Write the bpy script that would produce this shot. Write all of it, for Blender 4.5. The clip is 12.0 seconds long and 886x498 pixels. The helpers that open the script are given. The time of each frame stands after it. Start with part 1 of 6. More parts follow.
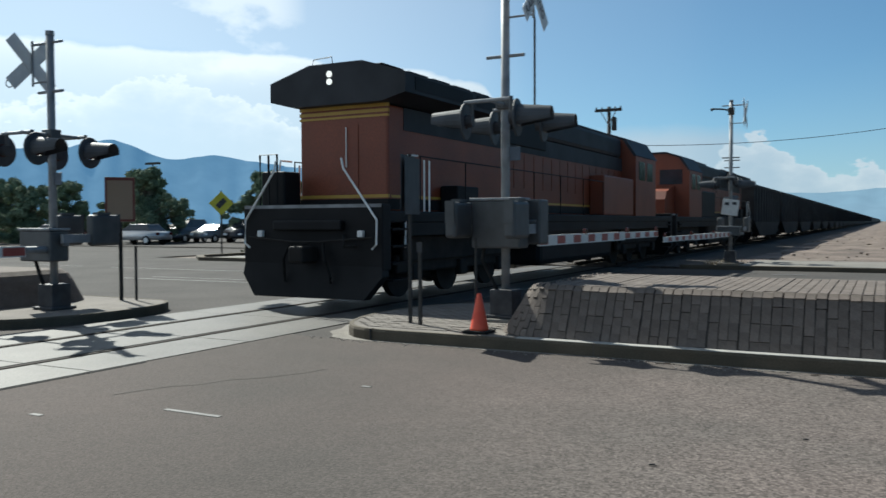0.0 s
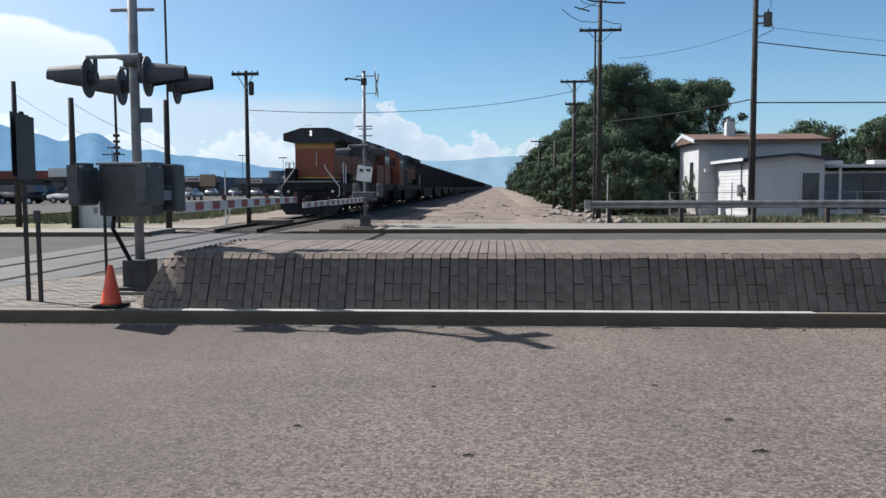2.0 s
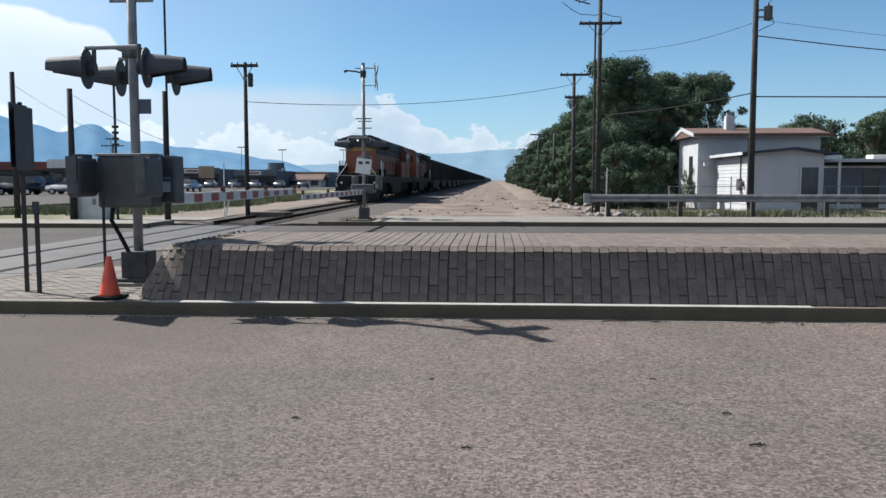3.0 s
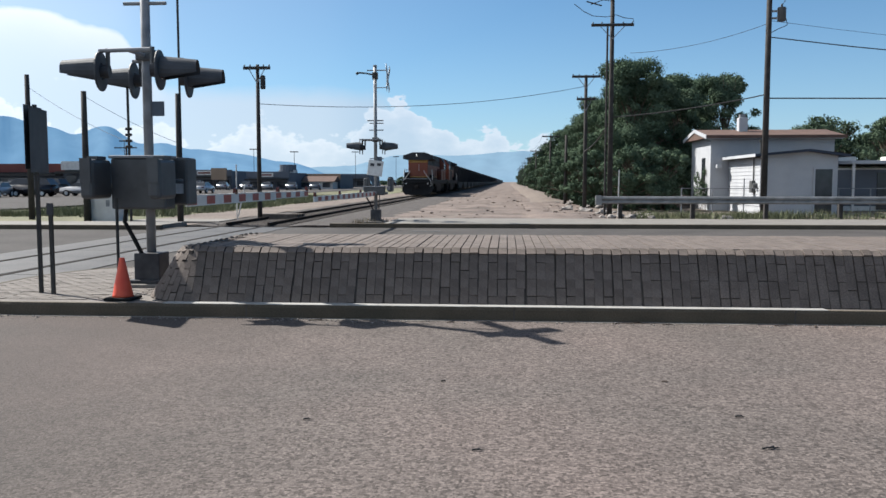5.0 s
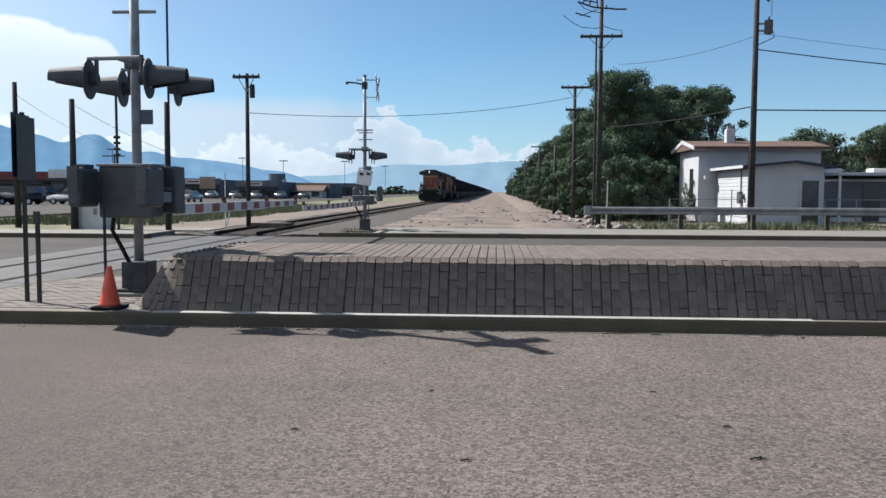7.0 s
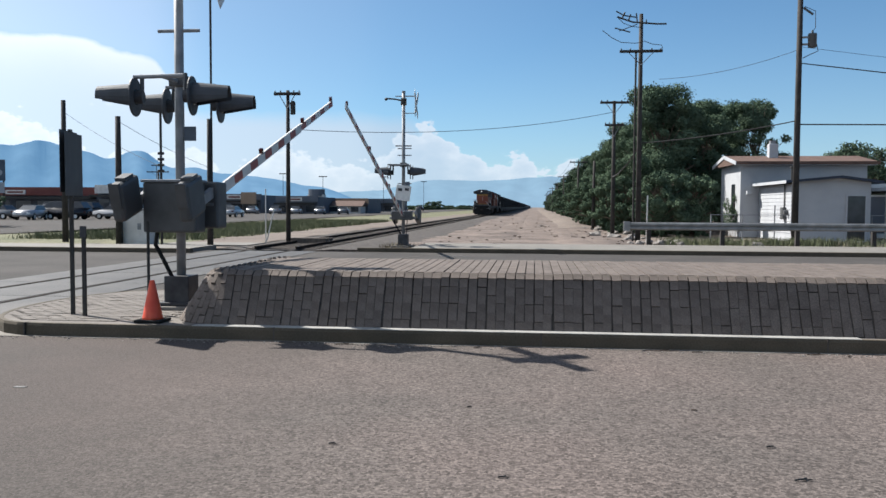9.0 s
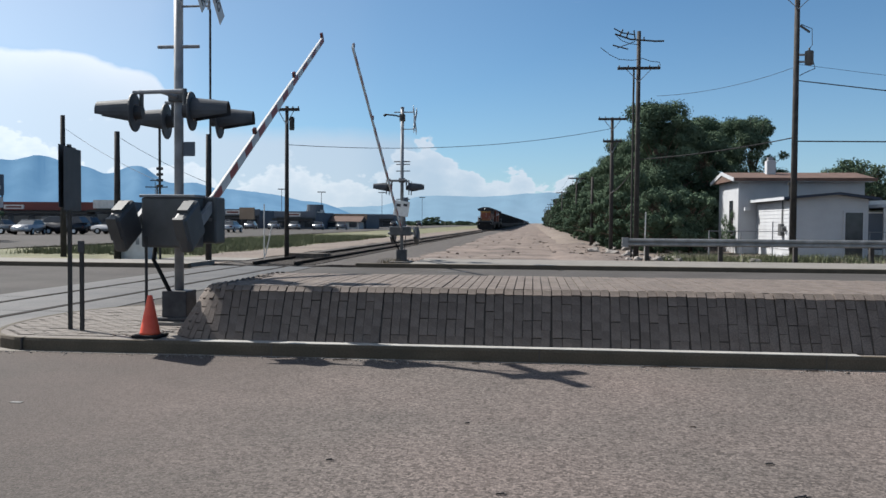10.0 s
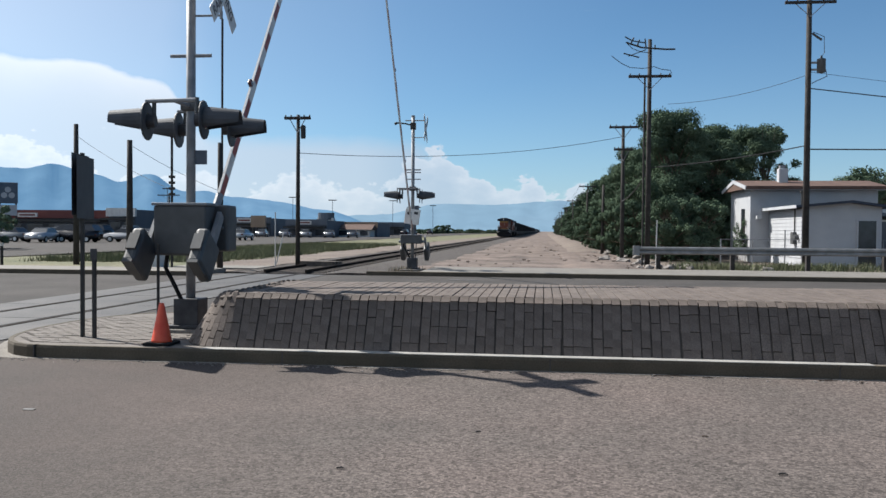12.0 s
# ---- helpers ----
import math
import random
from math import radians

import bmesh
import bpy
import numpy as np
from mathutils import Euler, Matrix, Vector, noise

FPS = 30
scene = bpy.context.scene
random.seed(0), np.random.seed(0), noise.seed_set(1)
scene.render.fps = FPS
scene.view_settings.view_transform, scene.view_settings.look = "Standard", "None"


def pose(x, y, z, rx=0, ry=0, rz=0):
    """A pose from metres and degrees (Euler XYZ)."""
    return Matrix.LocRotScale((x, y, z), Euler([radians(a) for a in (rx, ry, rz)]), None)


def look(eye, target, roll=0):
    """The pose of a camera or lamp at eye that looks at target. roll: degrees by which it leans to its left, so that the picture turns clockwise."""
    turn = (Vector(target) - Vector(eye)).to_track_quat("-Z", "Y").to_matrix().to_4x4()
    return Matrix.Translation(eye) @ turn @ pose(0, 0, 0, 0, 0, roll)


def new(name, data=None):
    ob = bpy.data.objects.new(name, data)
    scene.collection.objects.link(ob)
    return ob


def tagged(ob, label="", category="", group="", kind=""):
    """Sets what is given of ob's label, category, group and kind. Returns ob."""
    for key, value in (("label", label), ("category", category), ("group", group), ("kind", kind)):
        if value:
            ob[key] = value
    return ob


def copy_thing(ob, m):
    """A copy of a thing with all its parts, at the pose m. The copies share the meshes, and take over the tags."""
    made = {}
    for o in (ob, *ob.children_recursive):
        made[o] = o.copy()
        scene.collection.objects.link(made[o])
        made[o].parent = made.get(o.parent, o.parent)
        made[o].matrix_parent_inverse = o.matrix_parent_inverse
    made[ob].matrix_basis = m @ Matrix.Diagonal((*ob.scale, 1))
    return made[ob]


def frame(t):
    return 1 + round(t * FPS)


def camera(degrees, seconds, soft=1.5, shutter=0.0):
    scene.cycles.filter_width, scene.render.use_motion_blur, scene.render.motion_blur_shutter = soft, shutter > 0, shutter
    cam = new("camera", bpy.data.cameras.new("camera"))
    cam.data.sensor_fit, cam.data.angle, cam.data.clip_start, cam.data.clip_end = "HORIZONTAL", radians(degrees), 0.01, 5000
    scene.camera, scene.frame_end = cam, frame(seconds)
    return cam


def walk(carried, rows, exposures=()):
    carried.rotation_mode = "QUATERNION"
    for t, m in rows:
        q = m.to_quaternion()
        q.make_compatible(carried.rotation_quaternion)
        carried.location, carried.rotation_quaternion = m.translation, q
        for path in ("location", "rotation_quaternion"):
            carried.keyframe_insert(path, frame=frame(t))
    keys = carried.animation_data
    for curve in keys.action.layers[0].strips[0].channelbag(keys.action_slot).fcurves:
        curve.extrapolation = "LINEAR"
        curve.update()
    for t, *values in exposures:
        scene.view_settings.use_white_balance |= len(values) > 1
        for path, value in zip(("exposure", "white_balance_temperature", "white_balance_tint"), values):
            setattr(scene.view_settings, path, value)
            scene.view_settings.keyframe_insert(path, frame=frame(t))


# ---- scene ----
cam = camera(55.7, 12.0, 1.5, 0.15)
PATH = [
    (0.0, pose(0, 0, 1.55, 88.20, 0.23, 27.82)),
    (0.5, pose(0, 0, 1.55, 88.19, 1.53, 17.25)),
    (1.0, pose(0, 0, 1.55, 86.45, 1.20, 9.36)),
    (1.5, pose(0, 0, 1.55, 85.80, 0.58, 5.08)),
    (2.0, pose(0, 0, 1.55, 85.77, 0.27, 3.60)),
    (2.5, pose(0, 0, 1.55, 85.63, -0.30, 3.36)),
    (3.0, pose(0, 0, 1.55, 85.28, 0.02, 3.54)),
    (5.0, pose(0, 0, 1.55, 85.41, 0.01, 4.33)),
    (5.5, pose(0, 0, 1.55, 85.56, -0.00, 3.71)),
    (6.0, pose(0, 0, 1.55, 85.49, -0.06, 3.74)),
    (6.5, pose(0, 0, 1.55, 85.73, -0.17, 3.51)),
    (8.5, pose(0, 0, 1.55, 86.87, -0.48, 5.16)),
    (9.0, pose(0, 0, 1.55, 87.11, -0.27, 6.20)),
    (9.5, pose(0, 0, 1.55, 87.58, -0.28, 6.59)),
    (10.0, pose(0, 0, 1.55, 88.18, -0.40, 6.09)),
    (10.5, pose(0, 0, 1.55, 88.46, -0.49, 5.90)),
    (11.0, pose(0, 0, 1.55, 89.19, -0.45, 7.00)),
    (11.5, pose(0, 0, 1.55, 89.01, -0.61, 6.72)),
    (12.0, pose(0, 0, 1.55, 88.73, -0.43, 6.82)),
]
walk(cam, PATH, exposures=[(0, 0.66, 6150, 2), (0.5, 0.74, 6200, 4), (1.0, 0.85, 6250, 8), (1.6, 0.95, 6250, 10), (8.9, 0.95, 6250, 10), (9.6, 0.79, 6250, 10), (12.0, 0.79, 6250, 10)])

# ---- world and sun ----
SUN_AZ, SUN_EL = radians(61.8), radians(43.2)     # azimuth counted from +y towards -x
world = bpy.data.worlds.new("world")
scene.world = world
world.use_nodes = True
wn, wl = world.node_tree.nodes, world.node_tree.links
wn.clear()


def wmath(op, a, b=None, c=None):
    n = wn.new("ShaderNodeMath")
    n.operation = op
    for i, v in enumerate((a, b, c)):
        if v is None:
            continue
        if isinstance(v, (int, float)):
            n.inputs[i].default_value = v
        else:
            wl.new(v, n.inputs[i])
    return n.outputs[0]


def wramp(v, a, b, smooth=True):
    n = wn.new("ShaderNodeMapRange")
    n.interpolation_type = "SMOOTHSTEP" if smooth else "LINEAR"
    n.inputs[1].default_value, n.inputs[2].default_value = a, b
    wl.new(v, n.inputs[0])
    return n.outputs[0]


sky = wn.new("ShaderNodeTexSky")
sky.sky_type = "NISHITA"
sky.sun_disc = False
sky.sun_elevation = SUN_EL
sky.sun_rotation = -SUN_AZ
sky.altitude = 1800
sky.air_density, sky.dust_density, sky.ozone_density = 1.0, 1.1, 1.6
tc = wn.new("ShaderNodeTexCoord")
sep = wn.new("ShaderNodeSeparateXYZ")
wl.new(tc.outputs["Generated"], sep.inputs[0])
vx, vy, vz = sep.outputs
az = wmath("ARCTAN2", wmath("MULTIPLY", vx, -1.0), vy)
el = wmath("ARCSINE", vz)
azd, eld = wmath("MULTIPLY", az, 57.2958), wmath("MULTIPLY", el, 57.2958)
cc = wn.new("ShaderNodeCombineXYZ")
wl.new(az, cc.inputs[0])
wl.new(wmath("MULTIPLY", el, 1.6), cc.inputs[1])


def wnoise(scale, detail, rough, shift=0.0, flat=1.0):
    m = wn.new("ShaderNodeVectorMath")
    m.operation = "MULTIPLY_ADD"
    m.inputs[1].default_value = (1.0, flat, 1.0)
    m.inputs[2].default_value = (shift, shift * 0.7, 0.3)
    wl.new(cc.outputs[0], m.inputs[0])
    n = wn.new("ShaderNodeTexNoise")
    n.inputs["Scale"].default_value, n.inputs["Detail"].default_value = scale, detail
    n.inputs["Roughness"].default_value = rough
    wl.new(m.outputs[0], n.inputs["Vector"])
    return n.outputs["Fac"]


def wsum(*terms):
    out = terms[0]
    for v in terms[1:]:
        out = wmath("ADD", out, v)
    return out


def hump(centre, width, height):
    d = wmath("DIVIDE", wmath("SUBTRACT", azd, centre), width)
    return wmath("MULTIPLY", height, wmath("POWER", 2.718, wmath("MULTIPLY", wmath("MULTIPLY", d, d), -1.0)))


def span(a, b, height):
    return wmath("MULTIPLY", wramp(azd, a, b), height)


puffs = wnoise(19.0, 8, 0.58, 2.3)
broad = wnoise(7.0, 4, 0.5, 7.1)
billow = wn.new("ShaderNodeTexVoronoi")
billow.feature = "F1"
billow.inputs["Scale"].default_value, billow.inputs["Detail"].default_value, billow.inputs["Roughness"].default_value = 30.0, 3.0, 0.55
wl.new(cc.outputs[0], billow.inputs["Vector"])
round_heads = wmath("SUBTRACT", 0.5, billow.outputs["Distance"])
ragged = wsum(wmath("MULTIPLY", round_heads, 1.5), wmath("MULTIPLY", wmath("SUBTRACT", puffs, 0.5), 2.6), wmath("MULTIPLY", wmath("SUBTRACT", broad, 0.5), 1.2))
smooth = wsum(wmath("MULTIPLY", wmath("SUBTRACT", broad, 0.5), 1.6), wmath("MULTIPLY", wmath("SUBTRACT", puffs, 0.5), 0.8))
# a pale bank over the western range, its top falling towards the north
bank_top = wsum(span(3.0, 9.0, 6.4), span(22.2, 25.5, 3.4), span(25.0, 31.0, 0.8), span(33.0, 38.0, 0.9), span(60.0, 90.0, 8.0))
bank_depth = wmath("ADD", wmath("SUBTRACT", bank_top, eld), smooth)
veil_soft = wmath("MULTIPLY", wramp(bank_depth, -0.6, 1.5), 0.86)
veil_firm = wmath("MULTIPLY", wramp(bank_depth, -0.05, 0.6), span(22.0, 25.0, 0.9))
# a tall pale plume standing over the bank
plume = wmath("MULTIPLY", wmath("MULTIPLY", wramp(azd, 34.0, 39.5), wramp(azd, 50.0, 43.0)), wmath("MULTIPLY", wramp(wnoise(9.0, 6, 0.55, 5.5), 0.3, 0.6), wmath("MULTIPLY", wramp(eld, 8.5, 11.0), 0.75)))
veil = wmath("MAXIMUM", wmath("MAXIMUM", veil_soft, veil_firm), plume)
# heaped cumulus heads along the horizon
heap_top = wsum(span(-4.8, -3.0, 3.7), hump(7.0, 1.5, 3.1), hump(9.2, 1.2, 1.7), hump(4.2, 1.1, 1.0), hump(1.2, 1.0, 0.75), hump(-2.3, 0.9, 0.45), hump(16.5, 1.3, 1.2), hump(24.5, 2.5, 1.2), span(27.0, 33.0, 2.4), span(33.0, 40.0, 2.2), hump(47.0, 5.0, 2.2), span(60.0, 90.0, 9.0))
heap_depth = wmath("ADD", wmath("SUBTRACT", heap_top, eld), ragged)
heap = wramp(heap_depth, 0.0, 0.45)
lit = wmath("POWER", 2.718, wmath("MULTIPLY", wmath("MAXIMUM", heap_depth, 0.0), -0.75))
lumps = wramp(wmath("ADD", wmath("MULTIPLY", wnoise(20.0, 6, 0.55, 4.4), 0.7), wmath("MULTIPLY", round_heads, 0.6)), 0.34, 0.62)
bank_lit = wmath("MULTIPLY", wmath("MULTIPLY", wmath("POWER", 2.718, wmath("MULTIPLY", wmath("MAXIMUM", bank_depth, 0.0), -0.6)), span(21.0, 26.0, 0.9)), wmath("ADD", 0.55, wmath("MULTIPLY", broad, 0.7)))
white = wmath("MAXIMUM", wmath("MULTIPLY", heap, wmath("ADD", wmath("MULTIPLY", lit, 0.72), wmath("MULTIPLY", lumps, wmath("ADD", wmath("MULTIPLY", lit, 0.45), 0.25)))), bank_lit)
white = wmath("ADD", white, wmath("MULTIPLY", span(9.0, 13.0, 1.0), wmath("ADD", 0.22, wmath("MULTIPLY", lumps, 0.25))))
white = wmath("MINIMUM", wmath("ADD", white, wmath("MULTIPLY", wramp(azd, 26.0, 44.0), wmath("MAXIMUM", wmath("MULTIPLY", wmath("MULTIPLY", lumps, heap), 0.7), plume))), 1.0)
thin = wnoise(9.0, 5, 0.55, 1.9, 7.0)
wisps = wmath("MULTIPLY", wramp(thin, 0.64, 0.84), 0.3)
west = wramp(az, 0.15, 0.95)
cloud_rgb = wn.new("ShaderNodeMix")
cloud_rgb.data_type = "RGBA"
cloud_rgb.inputs["A"].default_value = (5.9, 7.3, 8.8, 1)
cloud_rgb.inputs["B"].default_value = (10.6, 10.9, 11.3, 1)
wl.new(white, cloud_rgb.inputs["Factor"])
gain = wn.new("ShaderNodeVectorMath")
gain.operation = "SCALE"
wl.new(cloud_rgb.outputs["Result"], gain.inputs[0])
wl.new(wmath("ADD", 0.94, wmath("MULTIPLY", west, 0.4)), gain.inputs["Scale"])
mixsky = wn.new("ShaderNodeMix")
mixsky.data_type = "RGBA"
haze = wmath("MULTIPLY", 0.72, wmath("POWER", 2.718, wmath("MULTIPLY", wmath("MAXIMUM", el, 0.0), -11.5)))
glare = wmath("MULTIPLY", 0.47, wramp(az, -0.34, 0.95))     # thin bright haze towards the sun
cloud = wmath("MAXIMUM", veil, wmath("MULTIPLY", heap, 0.9))
wl.new(wmath("MAXIMUM", wmath("MAXIMUM", cloud, wisps), wmath("MAXIMUM", haze, glare)), mixsky.inputs["Factor"])
tint = wn.new("ShaderNodeVectorMath")
tint.operation = "MULTIPLY"
tint.inputs[1].default_value = (0.78, 1.10, 1.21)
wl.new(sky.outputs[0], tint.inputs[0])
wl.new(tint.outputs[0], mixsky.inputs["A"])
wl.new(gain.outputs[0], mixsky.inputs["B"])
bg = wn.new("ShaderNodeBackground")
bg.inputs["Strength"].default_value = 0.05
wl.new(mixsky.outputs["Result"], bg.inputs[0])
wout = wn.new("ShaderNodeOutputWorld")
wl.new(bg.outputs[0], wout.inputs[0])

sun_data = bpy.data.lights.new("sun", "SUN")
sun_data.energy, sun_data.angle, sun_data.color = 5.0, radians(0.53), (1.0, 0.94, 0.85)
sun = new("sun", sun_data)
sun.matrix_world = look((0, 0, 0), (math.sin(SUN_AZ) * math.cos(SUN_EL), -math.cos(SUN_AZ) * math.cos(SUN_EL), -math.sin(SUN_EL)))


# ---- materials ----
def surface(name, c1, c2, rough=0.8, scale=2.0, bump=0.2, fine=40.0, metal=0.0, speck=0.0, island=0.0, piece=0.0, glow=None, spec=0.5, bump_dist=0.01, chips=0.0):
    m = bpy.data.materials.new(name)
    m.use_nodes = True
    nt = m.node_tree
    nodes, links = nt.nodes, nt.links
    b = nodes["Principled BSDF"]
    b.inputs["Roughness"].default_value, b.inputs["Metallic"].default_value = rough, metal
    b.inputs["Specular IOR Level"].default_value = spec
    t = nodes.new("ShaderNodeTexCoord")
    n1 = nodes.new("ShaderNodeTexNoise")
    n1.inputs["Scale"].default_value, n1.inputs["Detail"].default_value = scale, 6
    n2 = nodes.new("ShaderNodeTexNoise")
    n2.inputs["Scale"].default_value, n2.inputs["Detail"].default_value = fine, 3
    for n in (n1, n2):
        links.new(t.outputs["Object"], n.inputs["Vector"])
    r = nodes.new("ShaderNodeMapRange")
    r.inputs[1].default_value, r.inputs[2].default_value = 0.35, 0.65
    links.new(n1.outputs["Fac"], r.inputs[0])
    mix = nodes.new("ShaderNodeMix")
    mix.data_type = "RGBA"
    mix.inputs["A"].default_value, mix.inputs["B"].default_value = (*c1, 1), (*c2, 1)
    links.new(r.outputs[0], mix.inputs["Factor"])
    col = mix.outputs["Result"]

    def scaled(col, value, lo, hi):
        mr = nodes.new("ShaderNodeMapRange")
        mr.inputs[3].default_value, mr.inputs[4].default_value = lo, hi
        links.new(value, mr.inputs[0])
        v = nodes.new("ShaderNodeVectorMath")
        v.operation = "SCALE"
        links.new(col, v.inputs[0])
        links.new(mr.outputs[0], v.inputs["Scale"])
        return v.outputs[0]

    if speck:
        mr = nodes.new("ShaderNodeMapRange")
        mr.inputs[1].default_value, mr.inputs[2].default_value = 0.36, 0.64
        links.new(n2.outputs["Fac"], mr.inputs[0])
        col = scaled(col, mr.outputs[0], 1 - speck, 1 + speck)
    if chips:
        vo = nodes.new("ShaderNodeTexVoronoi")
        vo.inputs["Scale"].default_value = chips
        links.new(t.outputs["Object"], vo.inputs["Vector"])
        sx = nodes.new("ShaderNodeSeparateColor")
        links.new(vo.outputs["Color"], sx.inputs[0])
        plain = col
        col = scaled(col, sx.outputs[0], 0.52, 1.48)
        big = nodes.new("ShaderNodeTexNoise")
        big.inputs["Scale"].default_value, big.inputs["Detail"].default_value = 2.2, 4
        links.new(t.outputs["Object"], big.inputs["Vector"])
        col = scaled(col, big.outputs["Fac"], 0.82, 1.18)
        # smoother, greyer wearing course towards the crossing
        px = nodes.new("ShaderNodeSeparateXYZ")
        links.new(t.outputs["Object"], px.inputs[0])
        shift = nodes.new("ShaderNodeMath")
        shift.operation = "MULTIPLY_ADD"
        shift.inputs[1].default_value = 2.4
        links.new(n1.outputs["Fac"], shift.inputs[0])
        links.new(px.outputs[0], shift.inputs[2])
        worn = nodes.new("ShaderNodeMapRange")
        worn.interpolation_type = "SMOOTHSTEP"
        worn.inputs[1].default_value, worn.inputs[2].default_value = 0.4, -3.0
        links.new(shift.outputs[0], worn.inputs[0])
        fade = nodes.new("ShaderNodeMix")
        fade.data_type = "RGBA"
        soften = nodes.new("ShaderNodeMath")
        soften.operation = "MULTIPLY"
        soften.inputs[1].default_value = 0.72
        links.new(worn.outputs[0], soften.inputs[0])
        links.new(soften.outputs[0], fade.inputs["Factor"])
        links.new(col, fade.inputs["A"])
        links.new(plain, fade.inputs["B"])
        col = scaled(fade.outputs["Result"], worn.outputs[0], 1.0, 0.68)
    if piece:
        o = nodes.new("ShaderNodeObjectInfo")
        col = scaled(col, o.outputs["Random"], 1 - piece, 1 + piece)
    if island:
        g = nodes.new("ShaderNodeNewGeometry")
        col = scaled(col, g.outputs["Random Per Island"], 1 - island, 1 + island)
    links.new(col, b.inputs["Base Color"])
    if bump:
        bm = nodes.new("ShaderNodeBump")
        bm.inputs["Strength"].default_value, bm.inputs["Distance"].default_value = bump, bump_dist
        links.new(n2.outputs["Fac"], bm.inputs["Height"])
        links.new(bm.outputs[0], b.inputs["Normal"])
    if glow:
        b.inputs["Emission Color"].default_value = (*glow[:3], 1)
        b.inputs["Emission Strength"].default_value = glow[3]
    return m


M = {}
M["asphalt"] = surface("asphalt", (0.0930, 0.0809, 0.0735), (0.1220, 0.0994, 0.0898), 0.9, 0.35, 0.7, 60, speck=0.26, spec=0.2, chips=46.0)
M["asphalt_far"] = surface("asphalt_far", (0.054, 0.050, 0.047), (0.072, 0.066, 0.062), 0.92, 0.5, 0.3, 30, speck=0.25, spec=0.15)
M["concrete"] = surface("concrete", (0.137, 0.127, 0.111), (0.175, 0.162, 0.143), 0.85, 1.2, 0.3, 50, speck=0.12)
M["panel"] = surface("panel", (0.0560, 0.0530, 0.0505), (0.0850, 0.0800, 0.0735), 0.6, 0.8, 0.3, 50, speck=0.2, spec=0.3)
M["paving"] = surface("paving", (0.1104, 0.0957, 0.0828), (0.1518, 0.1343, 0.1168), 0.9, 1.5, 0.3, 50, speck=0.15)
M["paver"] = surface("paver", (0.1150, 0.1000, 0.0870), (0.1560, 0.1380, 0.1210), 0.9, 6, 0.4, 60, speck=0.18, piece=0.12)
# concrete brightened to paint sunlight on the strip along the kerb
M["cap"] = surface("cap", (0.2569, 0.2496, 0.2340), (0.3276, 0.3193, 0.2964), 0.85, 3, 0.3, 50, speck=0.12)
M["kerb"] = surface("kerb", (0.0648, 0.0517, 0.0344), (0.0877, 0.0697, 0.0476), 0.9, 2.5, 0.4, 60, speck=0.18)
M["brick"] = surface("brick", (0.0978, 0.0775, 0.0650), (0.1297, 0.1050, 0.0890), 0.9, 6, 0.5, 70, speck=0.2, piece=0.13)
M["brick_rest"] = surface("brick_rest", (0.0978, 0.0775, 0.0650), (0.1297, 0.1050, 0.0890), 0.9, 6, 0.5, 70, speck=0.2, island=0.13)
M["mortar"] = surface("mortar", (0.050, 0.043, 0.037), (0.076, 0.066, 0.058), 0.95, 5, 0.4, 60)
M["dust"] = surface("dust", (0.150, 0.136, 0.118), (0.205, 0.188, 0.165), 0.95, 4, 0.5, 40, speck=0.2)
M["earth"] = surface("earth", (0.116, 0.090, 0.073), (0.156, 0.126, 0.102), 0.95, 0.25, 0.8, 6, speck=0.25, bump_dist=0.05)
M["dirt_road"] = surface("dirt_road", (0.0900, 0.0690, 0.0580), (0.1780, 0.1380, 0.1150), 0.95, 0.4, 0.8, 16, speck=0.22, bump_dist=0.05)
M["ballast"] = surface("ballast", (0.040, 0.033, 0.029), (0.068, 0.057, 0.049), 0.95, 3, 1.0, 14, speck=0.5, bump_dist=0.05)
M["rail"] = surface("rail", (0.0200, 0.0150, 0.0125), (0.0325, 0.0250, 0.0213), 0.8, 6, 0.2, 40, metal=0.1, spec=0.1)
M["sleeper"] = surface("sleeper", (0.06, 0.05, 0.042), (0.11, 0.09, 0.075), 0.9, 8, 0.4, 40)
M["white_paint"] = surface("white_paint", (0.1048, 0.1024, 0.0968), (0.1344, 0.1328, 0.1280), 0.7, 6, 0.2, 60, speck=0.15)
M["galv"] = surface("galv", (0.170, 0.177, 0.186), (0.250, 0.258, 0.268), 0.6, 5, 0.1, 30, metal=0.25)
M["rail_galv"] = surface("rail_galv", (0.17, 0.172, 0.17), (0.26, 0.262, 0.26), 0.55, 3, 0.1, 30, metal=0.45)
M["grey_paint"] = surface("grey_paint", (0.061, 0.063, 0.065), (0.084, 0.087, 0.089), 0.55, 4, 0.1, 30, metal=0.2)
M["black_metal"] = surface("black_metal", (0.031, 0.032, 0.036), (0.060, 0.061, 0.065), 0.55, 5, 0.15, 30, spec=0.25)
M["lamp_black"] = surface("lamp_black", (0.045, 0.05, 0.056), (0.065, 0.07, 0.078), 0.6, 5, 0.15, 30, spec=0.3)
M["dark_post"] = surface("dark_post", (0.025, 0.025, 0.024), (0.045, 0.043, 0.040), 0.7, 8, 0.2, 40, metal=0.3)
M["wood_pole"] = surface("wood_pole", (0.022, 0.020, 0.019), (0.042, 0.037, 0.034), 0.9, 5, 0.5, 50, speck=0.25)
M["cone"] = surface("cone", (0.640, 0.060, 0.024), (0.704, 0.096, 0.040), 0.5, 6, 0.1, 30)
M["rubber"] = surface("rubber", (0.012, 0.012, 0.012), (0.024, 0.024, 0.024), 0.9, 6, 0.2, 30, spec=0.1)
M["red_stripe"] = surface("red_stripe", (0.26, 0.045, 0.035), (0.33, 0.065, 0.05), 0.5, 6, 0.1, 30)
